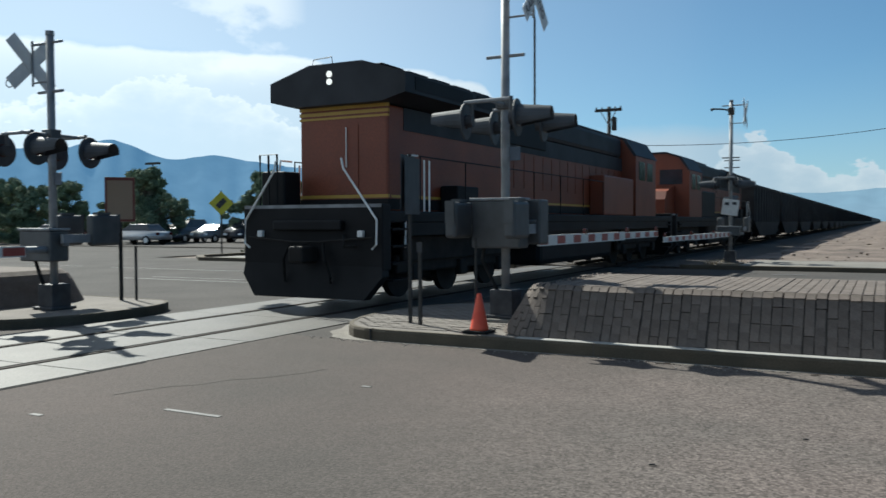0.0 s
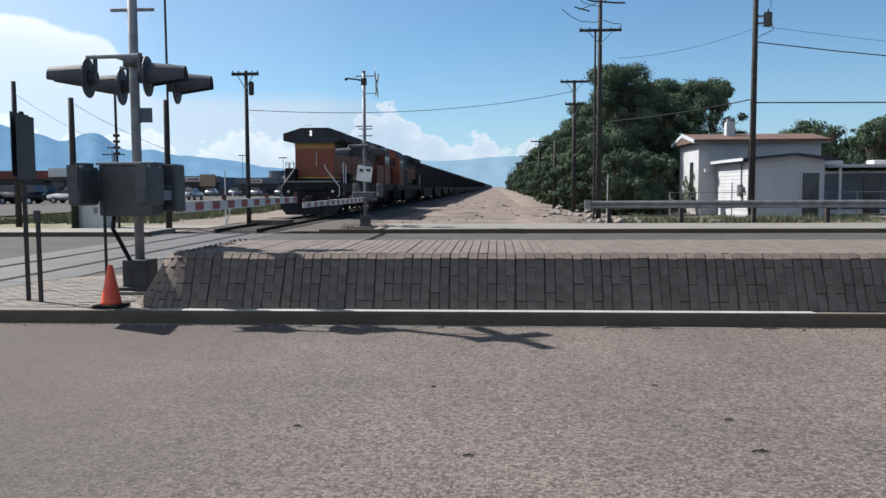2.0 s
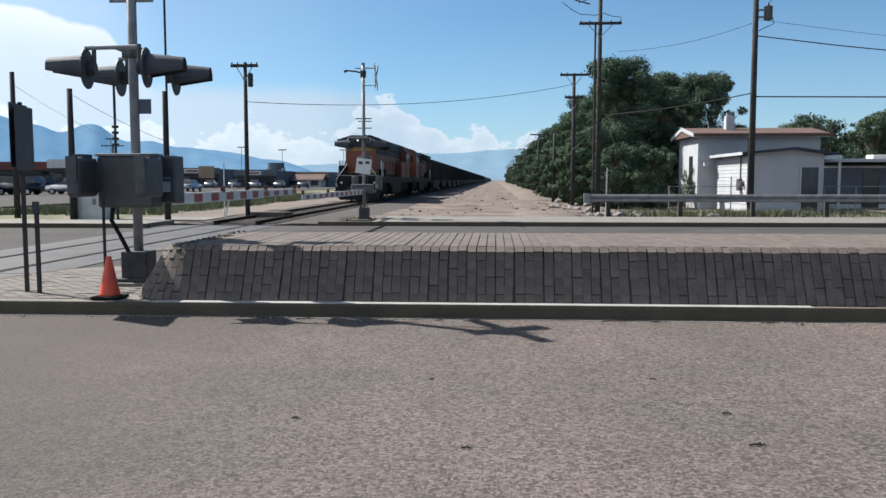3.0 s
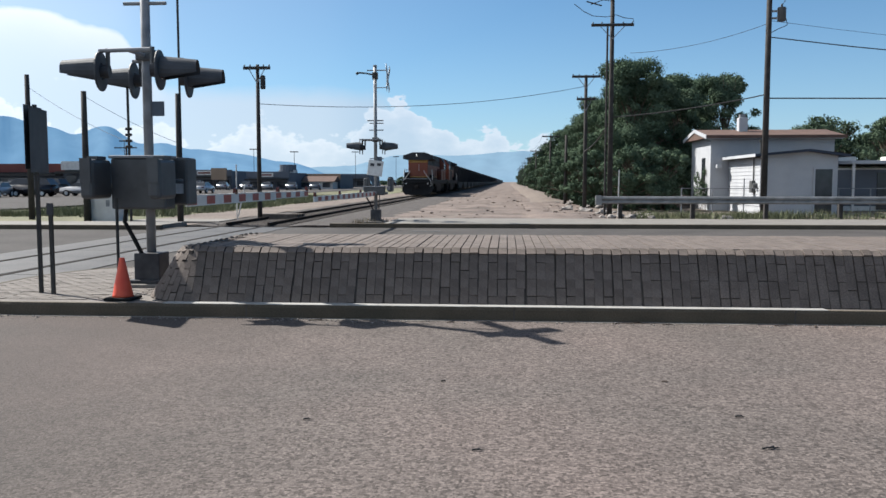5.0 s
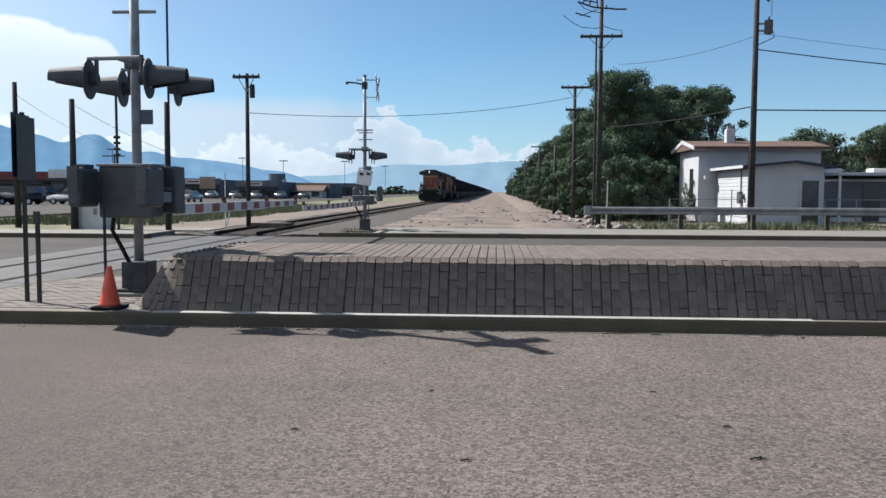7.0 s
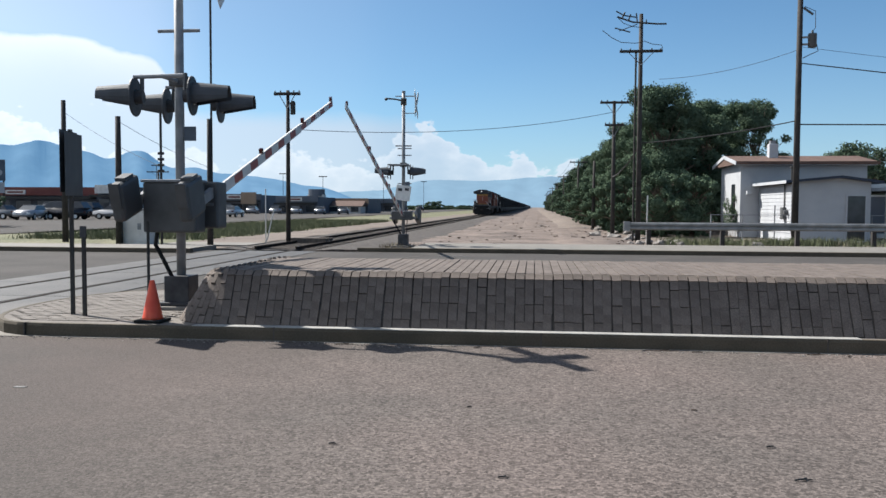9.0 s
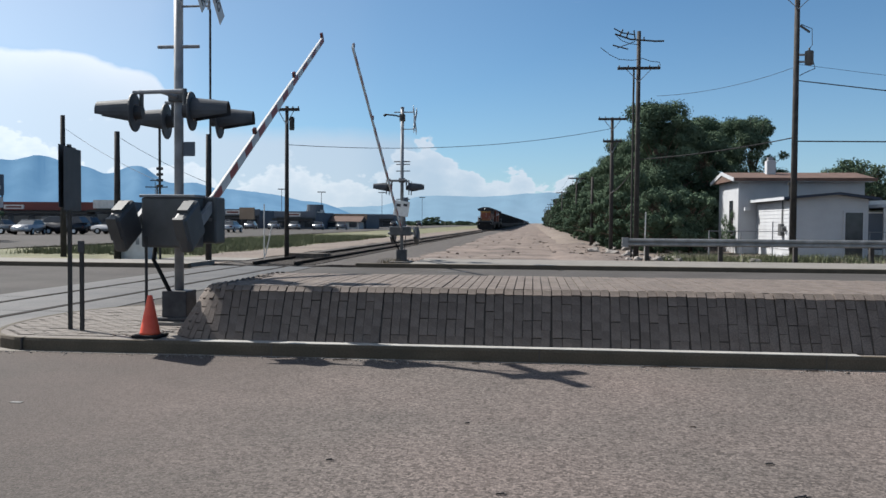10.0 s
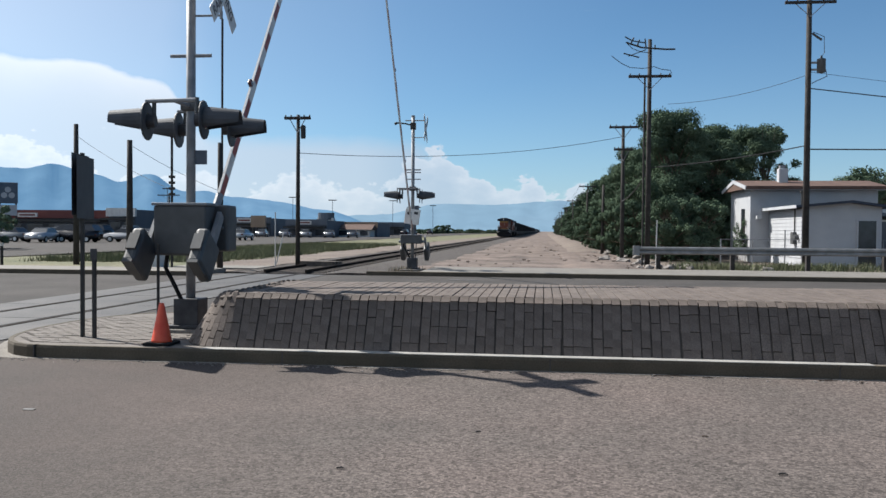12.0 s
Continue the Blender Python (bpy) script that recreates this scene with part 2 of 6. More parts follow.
M["white_stripe"] = surface("white_stripe", (0.55, 0.54, 0.52), (0.66, 0.65, 0.62), 0.5, 6, 0.1, 30)
M["loco_orange"] = surface("loco_orange", (0.1450, 0.0290, 0.0100), (0.1880, 0.0410, 0.0150), 0.5, 1.0, 0.1, 25, speck=0.12)
M["loco_black"] = surface("loco_black", (0.0060, 0.0064, 0.0078), (0.0125, 0.0130, 0.0145), 0.6, 1.2, 0.1, 25, spec=0.18)
M["loco_roof"] = surface("loco_roof", (0.016, 0.018, 0.022), (0.032, 0.034, 0.04), 0.6, 1.2, 0.1, 25, spec=0.25)
M["loco_yellow"] = surface("loco_yellow", (0.4030, 0.2340, 0.0292), (0.4550, 0.2860, 0.0455), 0.5, 1.5, 0.1, 25)
M["silver"] = surface("silver", (0.62, 0.62, 0.60), (0.76, 0.76, 0.74), 0.45, 6, 0.1, 30)
M["truck_frame"] = surface("truck_frame", (0.0132, 0.0120, 0.0114), (0.0270, 0.0240, 0.0222), 0.8, 3, 0.3, 30, spec=0.25)
M["hopper"] = surface("hopper", (0.0176, 0.0176, 0.0192), (0.0400, 0.0384, 0.0376), 0.7, 0.8, 0.2, 20, speck=0.2, spec=0.25)
M["coal"] = surface("coal", (0.008, 0.008, 0.008), (0.02, 0.02, 0.02), 0.8, 4, 1.0, 12, bump_dist=0.05)
M["headlight"] = surface("headlight", (0.85, 0.85, 0.82), (0.9, 0.9, 0.88), 0.15, 6, 0)
M["tail_light"] = surface("tail_light", (0.85, 0.85, 0.82), (0.9, 0.9, 0.88), 0.15, 6, 0, glow=(1.0, 0.97, 0.9, 0.5))
M["lamp_red"] = surface("lamp_red", (0.050, 0.004, 0.004), (0.080, 0.006, 0.006), 0.2, 6, 0)
M["stucco"] = surface("stucco", (0.335, 0.347, 0.368), (0.385, 0.396, 0.412), 0.85, 1.0, 0.3, 25, speck=0.06)
M["roof_brown"] = surface("roof_brown", (0.079, 0.045, 0.034), (0.115, 0.068, 0.050), 0.85, 2, 0.4, 20, speck=0.2)
M["roof_navy"] = surface("roof_navy", (0.010, 0.017, 0.033), (0.017, 0.025, 0.047), 0.6, 2, 0.2, 20)
M["window"] = surface("window", (0.02, 0.025, 0.03), (0.035, 0.04, 0.05), 0.12, 2, 0)
M["car_glass"] = surface("car_glass", (0.02, 0.025, 0.03), (0.03, 0.035, 0.045), 0.2, 2, 0)
M["bark"] = surface("bark", (0.07, 0.05, 0.038), (0.13, 0.10, 0.075), 0.95, 5, 0.8, 18, speck=0.3)
M["leaf"] = surface("leaf", (0.062, 0.092, 0.062), (0.094, 0.130, 0.084), 1.0, 0.35, 0, 8, island=0.14, spec=0.0)
M["leaf_light"] = surface("leaf_light", (0.120, 0.165, 0.100), (0.190, 0.235, 0.145), 0.8, 0.5, 0, 8, island=0.3, spec=0.15)
M["grass"] = surface("grass", (0.0780, 0.0930, 0.0450), (0.1350, 0.1430, 0.0760), 0.9, 0.5, 0, 10, island=0.35)
M["dry_weed"] = surface("dry_weed", (0.110, 0.088, 0.055), (0.170, 0.140, 0.090), 0.95, 0.5, 0, 10, island=0.3)
M["grass_ground"] = surface("grass_ground", (0.087, 0.094, 0.043), (0.148, 0.138, 0.076), 0.95, 0.3, 0.8, 8, speck=0.3, bump_dist=0.05)
# colour lifted towards blue to stand for distance haze on the shops
M["far_building"] = surface("far_building", (0.072, 0.085, 0.106), (0.111, 0.123, 0.145), 0.8, 0.2, 0.1, 5)
M["fascia_red"] = surface("fascia_red", (0.116, 0.025, 0.021), (0.149, 0.035, 0.029), 0.7, 0.3, 0.1, 5)
M["fascia_tan"] = surface("fascia_tan", (0.240, 0.168, 0.114), (0.300, 0.216, 0.150), 0.8, 0.3, 0.1, 5)
M["board"] = surface("board", (0.50, 0.48, 0.45), (0.62, 0.60, 0.57), 0.8, 2, 0.2, 20)
M["yellow_sign"] = surface("yellow_sign", (0.403, 0.390, 0.019), (0.468, 0.448, 0.039), 0.5, 3, 0)
M["rock"] = surface("rock", (0.173, 0.155, 0.141), (0.237, 0.218, 0.200), 0.9, 4, 0.6, 20, speck=0.2)
M["plate"] = surface("plate", (0.05, 0.07, 0.10), (0.07, 0.09, 0.12), 0.5, 3, 0)
M["wire"] = surface("wire", (0.02, 0.02, 0.02), (0.03, 0.03, 0.03), 0.6, 3, 0)
# blue emission puts the haze of distance into both ranges' colour
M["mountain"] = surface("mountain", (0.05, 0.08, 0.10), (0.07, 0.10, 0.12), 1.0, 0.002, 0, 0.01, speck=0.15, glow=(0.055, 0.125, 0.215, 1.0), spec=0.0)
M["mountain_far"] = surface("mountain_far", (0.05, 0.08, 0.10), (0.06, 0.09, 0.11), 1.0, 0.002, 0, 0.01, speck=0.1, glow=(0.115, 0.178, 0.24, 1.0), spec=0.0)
CAR_PAINT = [surface("car_paint", c, tuple(v * 1.1 for v in c), 0.25, 1, 0, metal=0.3) for c in
             [(0.36, 0.36, 0.37), (0.10, 0.11, 0.12), (0.48, 0.48, 0.48), (0.03, 0.03, 0.035), (0.18, 0.19, 0.20), (0.30, 0.31, 0.33)]]


# ---- mesh helpers ----
def part(name, bm, material, parent=None, label="", smooth=False):
    me = bpy.data.meshes.new(name)
    bm.to_mesh(me)
    bm.free()
    me.materials.append(material)
    if smooth:
        for p in me.polygons:
            p.use_smooth = True
    ob = new(name, me)
    if parent:
        ob.parent = parent
    return tagged(ob, label) if label else ob


def shared(name, me, parent, m):
    ob = new(name, me)
    ob.parent = parent
    ob.matrix_basis = m
    return ob


def thing(name, label, category, m=None, group="", kind=""):
    ob = new(name)
    ob.empty_display_size = 0.2
    if m is not None:
        ob.matrix_basis = m
    return tagged(ob, label, category, group, kind)


def box(bm, x0, x1, y0, y1, z0, z1, bevel=0.0):
    vs = [bm.verts.new((x, y, z)) for z in (z0, z1) for y in (y0, y1) for x in (x0, x1)]
    fs = [bm.faces.new([vs[i] for i in f]) for f in ((0, 2, 3, 1), (4, 5, 7, 6), (0, 1, 5, 4), (2, 6, 7, 3), (0, 4, 6, 2), (1, 3, 7, 5))]
    if bevel:
        es = list({e for f in fs for e in f.edges})
        bmesh.ops.bevel(bm, geom=es, offset=bevel, segments=2, affect="EDGES", profile=0.5)
    return bm


def boxes(*rows, bevel=0.0):
    bm = bmesh.new()
    for r in rows:
        box(bm, *r, bevel=bevel)
    return bm


def tube(bm, points, r, n=8, r1=None):
    """A round bar along points, closed at both ends."""
    pts = [Vector(p) for p in points]
    rings = []
    for i, p in enumerate(pts):
        d = (pts[min(i + 1, len(pts) - 1)] - pts[max(i - 1, 0)]).normalized()
        u = d.orthogonal().normalized() if abs(d.z) > 0.95 else d.cross(Vector((0, 0, 1))).normalized()
        v = d.cross(u).normalized()
        k = r if r1 is None else r + (r1 - r) * i / (len(pts) - 1)
        rings.append([bm.verts.new(p + (u * math.cos(a) + v * math.sin(a)) * k) for a in [2 * math.pi * j / n for j in range(n)]])
    for a, b in zip(rings, rings[1:]):
        for j in range(n):
            bm.faces.new((a[j], a[(j + 1) % n], b[(j + 1) % n], b[j]))
    bm.faces.new(rings[0][::-1])
    bm.faces.new(rings[-1])
    return bm


def tubes(*rows, n=8):
    bm = bmesh.new()
    for pts, r in rows:
        tube(bm, pts, r, n)
    return bm


def prism(bm, outline, axis, a, b):
    """An outline in the two other axes, pushed from a to b along axis."""
    def at(p, k):
        v = list(p)
        v.insert(axis, k)
        return bm.verts.new(v)
    lo, hi = [at(p, a) for p in outline], [at(p, b) for p in outline]
    n = len(outline)
    for j in range(n):
        bm.faces.new((lo[j], lo[(j + 1) % n], hi[(j + 1) % n], hi[j]))
    bm.faces.new(lo[::-1])
    bm.faces.new(hi)
    bmesh.ops.recalc_face_normals(bm, faces=bm.faces)
    return bm


def revolve(bm, profile, n=20, cx=0, cy=0):
    rings = [[bm.verts.new((cx + r * math.cos(2 * math.pi * j / n), cy + r * math.sin(2 * math.pi * j / n), z)) for j in range(n)] for r, z in profile]
    for a, b in zip(rings, rings[1:]):
        for j in range(n):
            bm.faces.new((a[j], a[(j + 1) % n], b[(j + 1) % n], b[j]))
    bm.faces.new(rings[0][::-1])
    bm.faces.new(rings[-1])
    return bm


def setting(name, bm, material, label, category, smooth=False):
    return tagged(part(name, bm, material, smooth=smooth), label, category, kind="structure")


def sheet(x0, x1, y0, y1, z, nx=1, ny=1, rough=0.0):
    bm = bmesh.new()
    g = [[bm.verts.new((x0 + (x1 - x0) * i / nx, y0 + (y1 - y0) * j / ny,
                        z + (rough * noise.noise(Vector((x0 + (x1 - x0) * i / nx, y0 + (y1 - y0) * j / ny, 1.7)) * 0.35) if rough else 0)))
          for i in range(nx + 1)] for j in range(ny + 1)]
    for j in range(ny):
        for i in range(nx):
            bm.faces.new((g[j][i], g[j][i + 1], g[j + 1][i + 1], g[j + 1][i]))
    return bm



# ---- ground, roads and crossing ----
CROSS_X, RAIL_NEAR, RAIL_FAR = -9.1, -8.35, -9.85
KERB_Y, MEDIAN_BACK, FAR_KERB = 9.3, 13.4, 28.1
setting("ground", sheet(-4500, 4500, -600, 4500, -0.06, 30, 30), M["earth"], "dry tan earth reaching to the mountains", "ground")
setting("road_near", sheet(-70, 60, -14, KERB_Y, 0.0, 2, 2), M["asphalt"], "worn grey-brown chip-seal asphalt road with small cracks", "road")
setting("road_far", sheet(-70, 70, KERB_Y, FAR_KERB, -0.004, 2, 2), M["asphalt_far"], "grey asphalt carriageway beyond the median", "road")
setting("side_street", sheet(-62, -30.0, FAR_KERB, 300, -0.004, 2, 2), M["asphalt_far"], "grey asphalt side street by the parking lot", "road")
setting("pavement_far", boxes((-4.2, 60, FAR_KERB + 0.18, 32.6, -0.05, 0.13)), M["concrete"], "pale dusty concrete verge behind the far kerb", "pavement")
setting("kerb_far", boxes((-6.0, 60, FAR_KERB, FAR_KERB + 0.18, -0.05, 0.14), bevel=0.02), M["kerb"], "weathered concrete kerb of the far roadside", "kerb")
setting("pavement_west", boxes((-25.2, -11.4, 26.6, 29.2, -0.05, 0.13)), M["concrete"], "pale concrete footway west of the railway tracks", "pavement")
bm = bmesh.new()
prism(bm, [(-25.6, 26.4), (-11.2, 26.4), (-11.2, 26.62), (-25.4, 26.62), (-27.2, 28.4), (-27.6, 33), (-27.8, 33), (-27.5, 28.2)], 2, -0.05, 0.14)
setting("kerb_west", bm, M["kerb"], "curved concrete kerb at the street corner west of the tracks", "kerb")
setting("grass_verge", sheet(-27, -14.7, 34.5, 420, 0.0, 10, 60, 0.1), M["grass_ground"], "patchy green and tan grass verge beside the tracks", "grass")
setting("gravel_strip", sheet(-14.7, -11.3, 29.2, 420, 0.005, 8, 120, 0.08), M["earth"], "dusty tan gravel strip beside the track", "ground")
setting("west_corner", sheet(-27, -14.7, 29.2, 34.5, 0.0, 16, 10, 0.1), M["grass_ground"], "dry patchy ground behind the footway", "ground")
setting("dirt_track", sheet(-5.1, 4.2, 150, 2400, 0.0, 20, 250, 0.1), M["dirt_road"], "bare pinkish dirt service track beside the railway", "ground")
bm = sheet(-6.9, 4.6, 32.6, 150, 0.0, 54, 330)
for v in bm.verts:
    x, y = v.co.x, v.co.y
    v.co.z = 0.012 + 0.07 * noise.noise(Vector((x * 0.5, y * 0.13, 1.7))) + 0.05 * noise.noise(Vector((x * 0.4, y * 0.55, 5.2))) + 0.03 * noise.noise(Vector((x * 1.6, y * 1.1, 9.0)))
    v.co.z -= 0.09 * max(0.0, min(1.0, (-4.2 - x) / 2.4))
    for rut in (-2.6, -1.0, 0.9, 2.5):
        v.co.z -= 0.045 * math.exp(-((x - rut - 0.5 * noise.noise(Vector((rut, y * 0.05, 3.0)))) / 0.24) ** 2)
setting("dirt_track_near", bm, M["dirt_road"], "rutted pinkish dirt track beside the railway", "ground", smooth=True)
setting("walk_slab", boxes((-14.6, -10.9, 31.0, 33.2, -0.05, 0.05)), M["concrete"], "pale concrete slab beside the tracks", "pavement")

# track bed and rails
bm = bmesh.new()
for y0, y1 in ((29.0, 420), (420, 2400)):
    prism(bm, [(-12.0, -0.06), (-10.9, 0.02), (-10.5, -0.02), (-7.7, -0.02), (-7.0, 0.03), (-5.0, 0.0), (-4.6, -0.06)], 1, y0, y1)
setting("track_bed", bm, M["ballast"], "dark grey crushed stone ballast under the track", "ballast")
for name, x in (("rail_near", RAIL_NEAR), ("rail_far", RAIL_FAR)):
    bm = bmesh.new()
    prism(bm, [(x - 0.075, -0.05), (x - 0.075, -0.03), (x - 0.012, 0.0), (x - 0.036, 0.085), (x - 0.03, 0.115), (x + 0.03, 0.115), (x + 0.036, 0.085), (x + 0.012, 0.0), (x + 0.075, -0.03), (x + 0.075, -0.05)], 1, 28.9, 2400)
    prism(bm, [(x - 0.036, -0.03), (x - 0.036, 0.012), (x + 0.036, 0.012), (x + 0.036, -0.03)], 1, -14, 28.9)
    setting(name, bm, M["rail"], "rusty steel railway rail with a worn head", "rail")
bm = bmesh.new()
for k in range(170):
    y = 29.6 + k * 0.62 + random.uniform(-0.03, 0.03)
    box(bm, CROSS_X - 1.3, CROSS_X + 1.3, y - 0.11, y + 0.11, -0.1, 0.012)
tagged(part("sleepers", bm, M["sleeper"]), "dark weathered timber sleepers bedded in ballast", "sleepers", kind="stuff")

# concrete crossing panels between and beside the rails, one slab for each bay
crossing = thing("crossing_panels", "pale worn concrete railway crossing panels flush with the road", "crossing", kind="structure")
for x0, x1 in ((-10.85, RAIL_FAR - 0.085), (RAIL_FAR + 0.12, RAIL_NEAR - 0.12), (RAIL_NEAR + 0.085, -7.35)):
    for k in range(18):
        y = -13.5 + k * 2.44
        if y > 27.2:
            break
        part("panel", boxes((x0, x1, y + 0.012, min(y + 2.43, 28.9), -0.1, 0.006 + random.uniform(0, 0.003))), M["panel"], crossing)
# flat dark strips paint in the shade of each flangeway gap and rail
for x in (RAIL_FAR, RAIL_NEAR):
    part("flangeway", boxes((x - 0.12, x + 0.12, -14, 28.88, -0.12, 0.0035)), M["rubber"], crossing, "flat dark strip for the flangeway gap and rail shadow")
# edge shadow of the panels, painted as a thin dark strip
part("panel_edge", boxes((-7.348, -7.29, 2.0, 6.7, -0.05, 0.0035)), M["rubber"], crossing, "dark strip painted as the shadow of the panel edge")

# painted lane marks and cracks
def lane_mark(x0, x1, y0, y1):
    mark = part("lane_mark", boxes((x0, x1, y0, y1, -0.02, 0.005)), M["white_paint"])
    tagged(mark, "worn white painted lane line on the asphalt", "lane mark", group="lane marks", kind="structure")


for x0, x1, y0, y1 in ((-5.3, -4.7, 5.04, 5.09), (-4.38, -4.28, 6.61, 6.66), (-6.16, -6.03, 4.42, 4.47), (-19.5, -14.5, 16.95, 17.07), (-19.0, -15.5, 17.7, 17.8), (-24.5, -17.5, 20.9, 21.02),
                       (-2.95, -2.0, 26.0, 26.12), (-33, -28, 17.0, 17.1), (-29, -26, 20.9, 21.0)):
    lane_mark(x0, x1, y0, y1)


def crack(points, w):
    bm = bmesh.new()
    prev = None
    for i, (x, y) in enumerate(points):
        a = points[max(i - 1, 0)]
        b = points[min(i + 1, len(points) - 1)]
        d = Vector((b[0] - a[0], b[1] - a[1], 0)).normalized()
        s = Vector((-d.y, d.x, 0)) * w * random.uniform(0.4, 1.0)
        c = (bm.verts.new(Vector((x, y, 0.003)) + s), bm.verts.new(Vector((x, y, 0.003)) - s))
        if prev:
            bm.faces.new((prev[0], c[0], c[1], prev[1]))
        prev = c
    tagged(part("crack", bm, M["mortar"]), "dark tar-filled crack in the asphalt", "crack", group="road cracks", kind="structure")


def wander(x0, y0, x1, y1, n, amount):
    return [(x0 + (x1 - x0) * i / n + random.uniform(-amount, amount), y0 + (y1 - y0) * i / n + random.uniform(-amount, amount)) for i in range(n + 1)]


crack(wander(-6.2, 5.3, -5.2, 7.3, 8, 0.05), 0.012)
crack(wander(-7.3, 9.4, -6.9, 8.4, 6, 0.05), 0.02)
crack(wander(-3.1, 27.6, -4.6, 22.5, 8, 0.05), 0.09)

# debris, sticks and pebbles on the road
for k, (x, y, ln, ang) in enumerate(((1.54, 4.89, 0.11, 15), (-1.29, 5.28, 0.05, 8), (1.54, 5.55, 0.06, -5), (-0.16, 4.73, 0.06, 3), (-0.48, 6.39, 0.04, 20), (1.23, 6.5, 0.05, -10), (1.37, 9.18, 0.42, 3), (1.75, 9.14, 0.12, 15),
                                     (2.98, 9.17, 0.2, 8), (-2.1, 9.15, 0.2, 12), (3.3, 9.12, 0.12, 60), (-0.6, 9.12, 0.1, 30))):
    bm = bmesh.new()
    tube(bm, [(-ln / 2, 0, 0.008), (-ln / 6, ln * 0.03, 0.012), (ln / 5, -ln * 0.03, 0.01), (ln / 2, ln * 0.04, 0.008)], 0.006, 6, 0.003)
    tube(bm, [(-ln / 8, ln * 0.02, 0.01), (ln / 4, ln * 0.16, 0.012)], 0.006, 5)
    ob = tagged(part("twig", bm, M["dark_post"] if k < 5 else M["bark"]), "small dark twig lying on the asphalt", "twig", group="road litter")
    ob.matrix_basis = pose(x, y, 0, 0, 0, ang)
bm = bmesh.new()
for k in range(420):
    x, y = random.uniform(-7, 6), 9.28 - abs(random.gauss(0, 0.12))
    r = random.uniform(0.003, 0.01)
    box(bm, x - r, x + r, y - r, y + r, 0, r)
tagged(part("pebbles", bm, M["rock"]), "loose pale pebbles scattered along the kerb", "pebbles", kind="stuff")


# ---- medians ----
def slab_with_kerb(name, outline, inner, labels):
    """A raised island: a kerb ring and a paved top inside it."""
    bm = bmesh.new()
    n = len(outline)
    rows = [[bm.verts.new((x, y, z)) for x, y in ring] for ring, z in ((outline, -0.05), (outline, 0.12), ([(o[0] + (i[0] - o[0]) * 0.18, o[1] + (i[1] - o[1]) * 0.18) for o, i in zip(outline, inner)], 0.15), (inner, 0.15), (inner, 0.05))]
    for a, b in zip(rows, rows[1:]):
        for j in range(n):
            bm.faces.new((a[j], a[(j + 1) % n], b[(j + 1) % n], b[j]))
    bmesh.ops.recalc_face_normals(bm, faces=bm.faces)
    kerb = setting("kerb_" + name, bm, M["kerb"], labels[0], "kerb")
    bm = bmesh.new()
    prism(bm, inner, 2, -0.04, 0.146)
    top = setting("pavement_" + name, bm, M["paving"], labels[1], "pavement")
    return kerb, top


def island(x_tip, x_end, y0, y1, side):
    """Rounded nose at x_tip, square at x_end; side is the way from end to tip."""
    def ring(inset):
        pts = [(x_end, y1 - inset), (x_end, y0 + inset)]
        r = (y1 - y0) / 2
        cy = (y0 + y1) / 2
        for k in range(17):
            a = -math.pi / 2 + math.pi * k / 16
            q = 0.62
            pts.append((x_tip - side * (r * q) + side * (r * q - inset) * math.cos(a) ** 0.8 if abs(math.cos(a)) > 1e-6 else x_tip - side * r * q, cy + (r - inset) * math.sin(a)))
        return pts
    return ring(0.0), ring(0.07)


outer, inner = island(-7.05, 45, KERB_Y, MEDIAN_BACK, -1)
slab_with_kerb("median_east", outer, inner, ("weathered concrete kerb round the raised median", "pale paved median nose"))
# pale dust and grit gathered in the gutter along the kerb and round the nose
wide, _ = island(-7.42, 45, KERB_Y - 0.13, MEDIAN_BACK + 0.1, -1)
edge = [(6.0 - 0.25 * k, KERB_Y) for k in range(45)] + outer[2:13]
rim = [(6.0 - 0.25 * k, KERB_Y - 0.10) for k in range(45)] + wide[2:13]
bm = bmesh.new()
prev = None
for (x0, y0), (x1, y1) in zip(edge, rim):
    f = 0.75 + 0.6 * noise.noise(Vector((x0 * 2.1, y0 * 2.1, 3)))
    c = (bm.verts.new((x0, y0 + 0.004, 0.004)), bm.verts.new((x0 + (x1 - x0) * f, y0 + (y1 - y0) * f, 0.004)))
    if prev:
        bm.faces.new((prev[0], prev[1], c[1], c[0]))
    prev = c
bmesh.ops.recalc_face_normals(bm, faces=bm.faces[:])
setting("gutter", bm, M["dust"], "pale grit lying in the gutter along the kerb", "gutter")
outer, inner = island(-10.95, -60, 7.6, 11.3, 1)
slab_with_kerb("median_west", outer, inner, ("weathered concrete kerb round the western median", "pale paved western median"))

for k in range(-2, 4):
    setting("kerb_joint", boxes((0.082 + 3.05 * k, 0.098 + 3.05 * k, KERB_Y - 0.002, KERB_Y + 0.1, 0.0, 0.154)), M["mortar"], "dark joint between lengths of kerb", "kerb joint")
# bright strip paints sunlight on the kerb top and stops where shade begins
setting("kerb_cap", boxes((-3.95, 3.5, KERB_Y + 0.02, 9.475, 0.05, 0.156), bevel=0.004), M["cap"], "concrete strip between kerb and brick mound, paled as if sunlit", "kerb")

# paving bricks on the nose, set flush
nose = thing("nose_paving", "worn buff brick paving on the median nose", "paving", kind="structure")
me_brick_flat = bpy.data.meshes.new("brick")
bm = boxes((-0.098, 0.098, -0.048, 0.048, -0.02, 0.006))
bm.to_mesh(me_brick_flat)
bm.free()
me_brick_flat.materials.append(M["paver"])
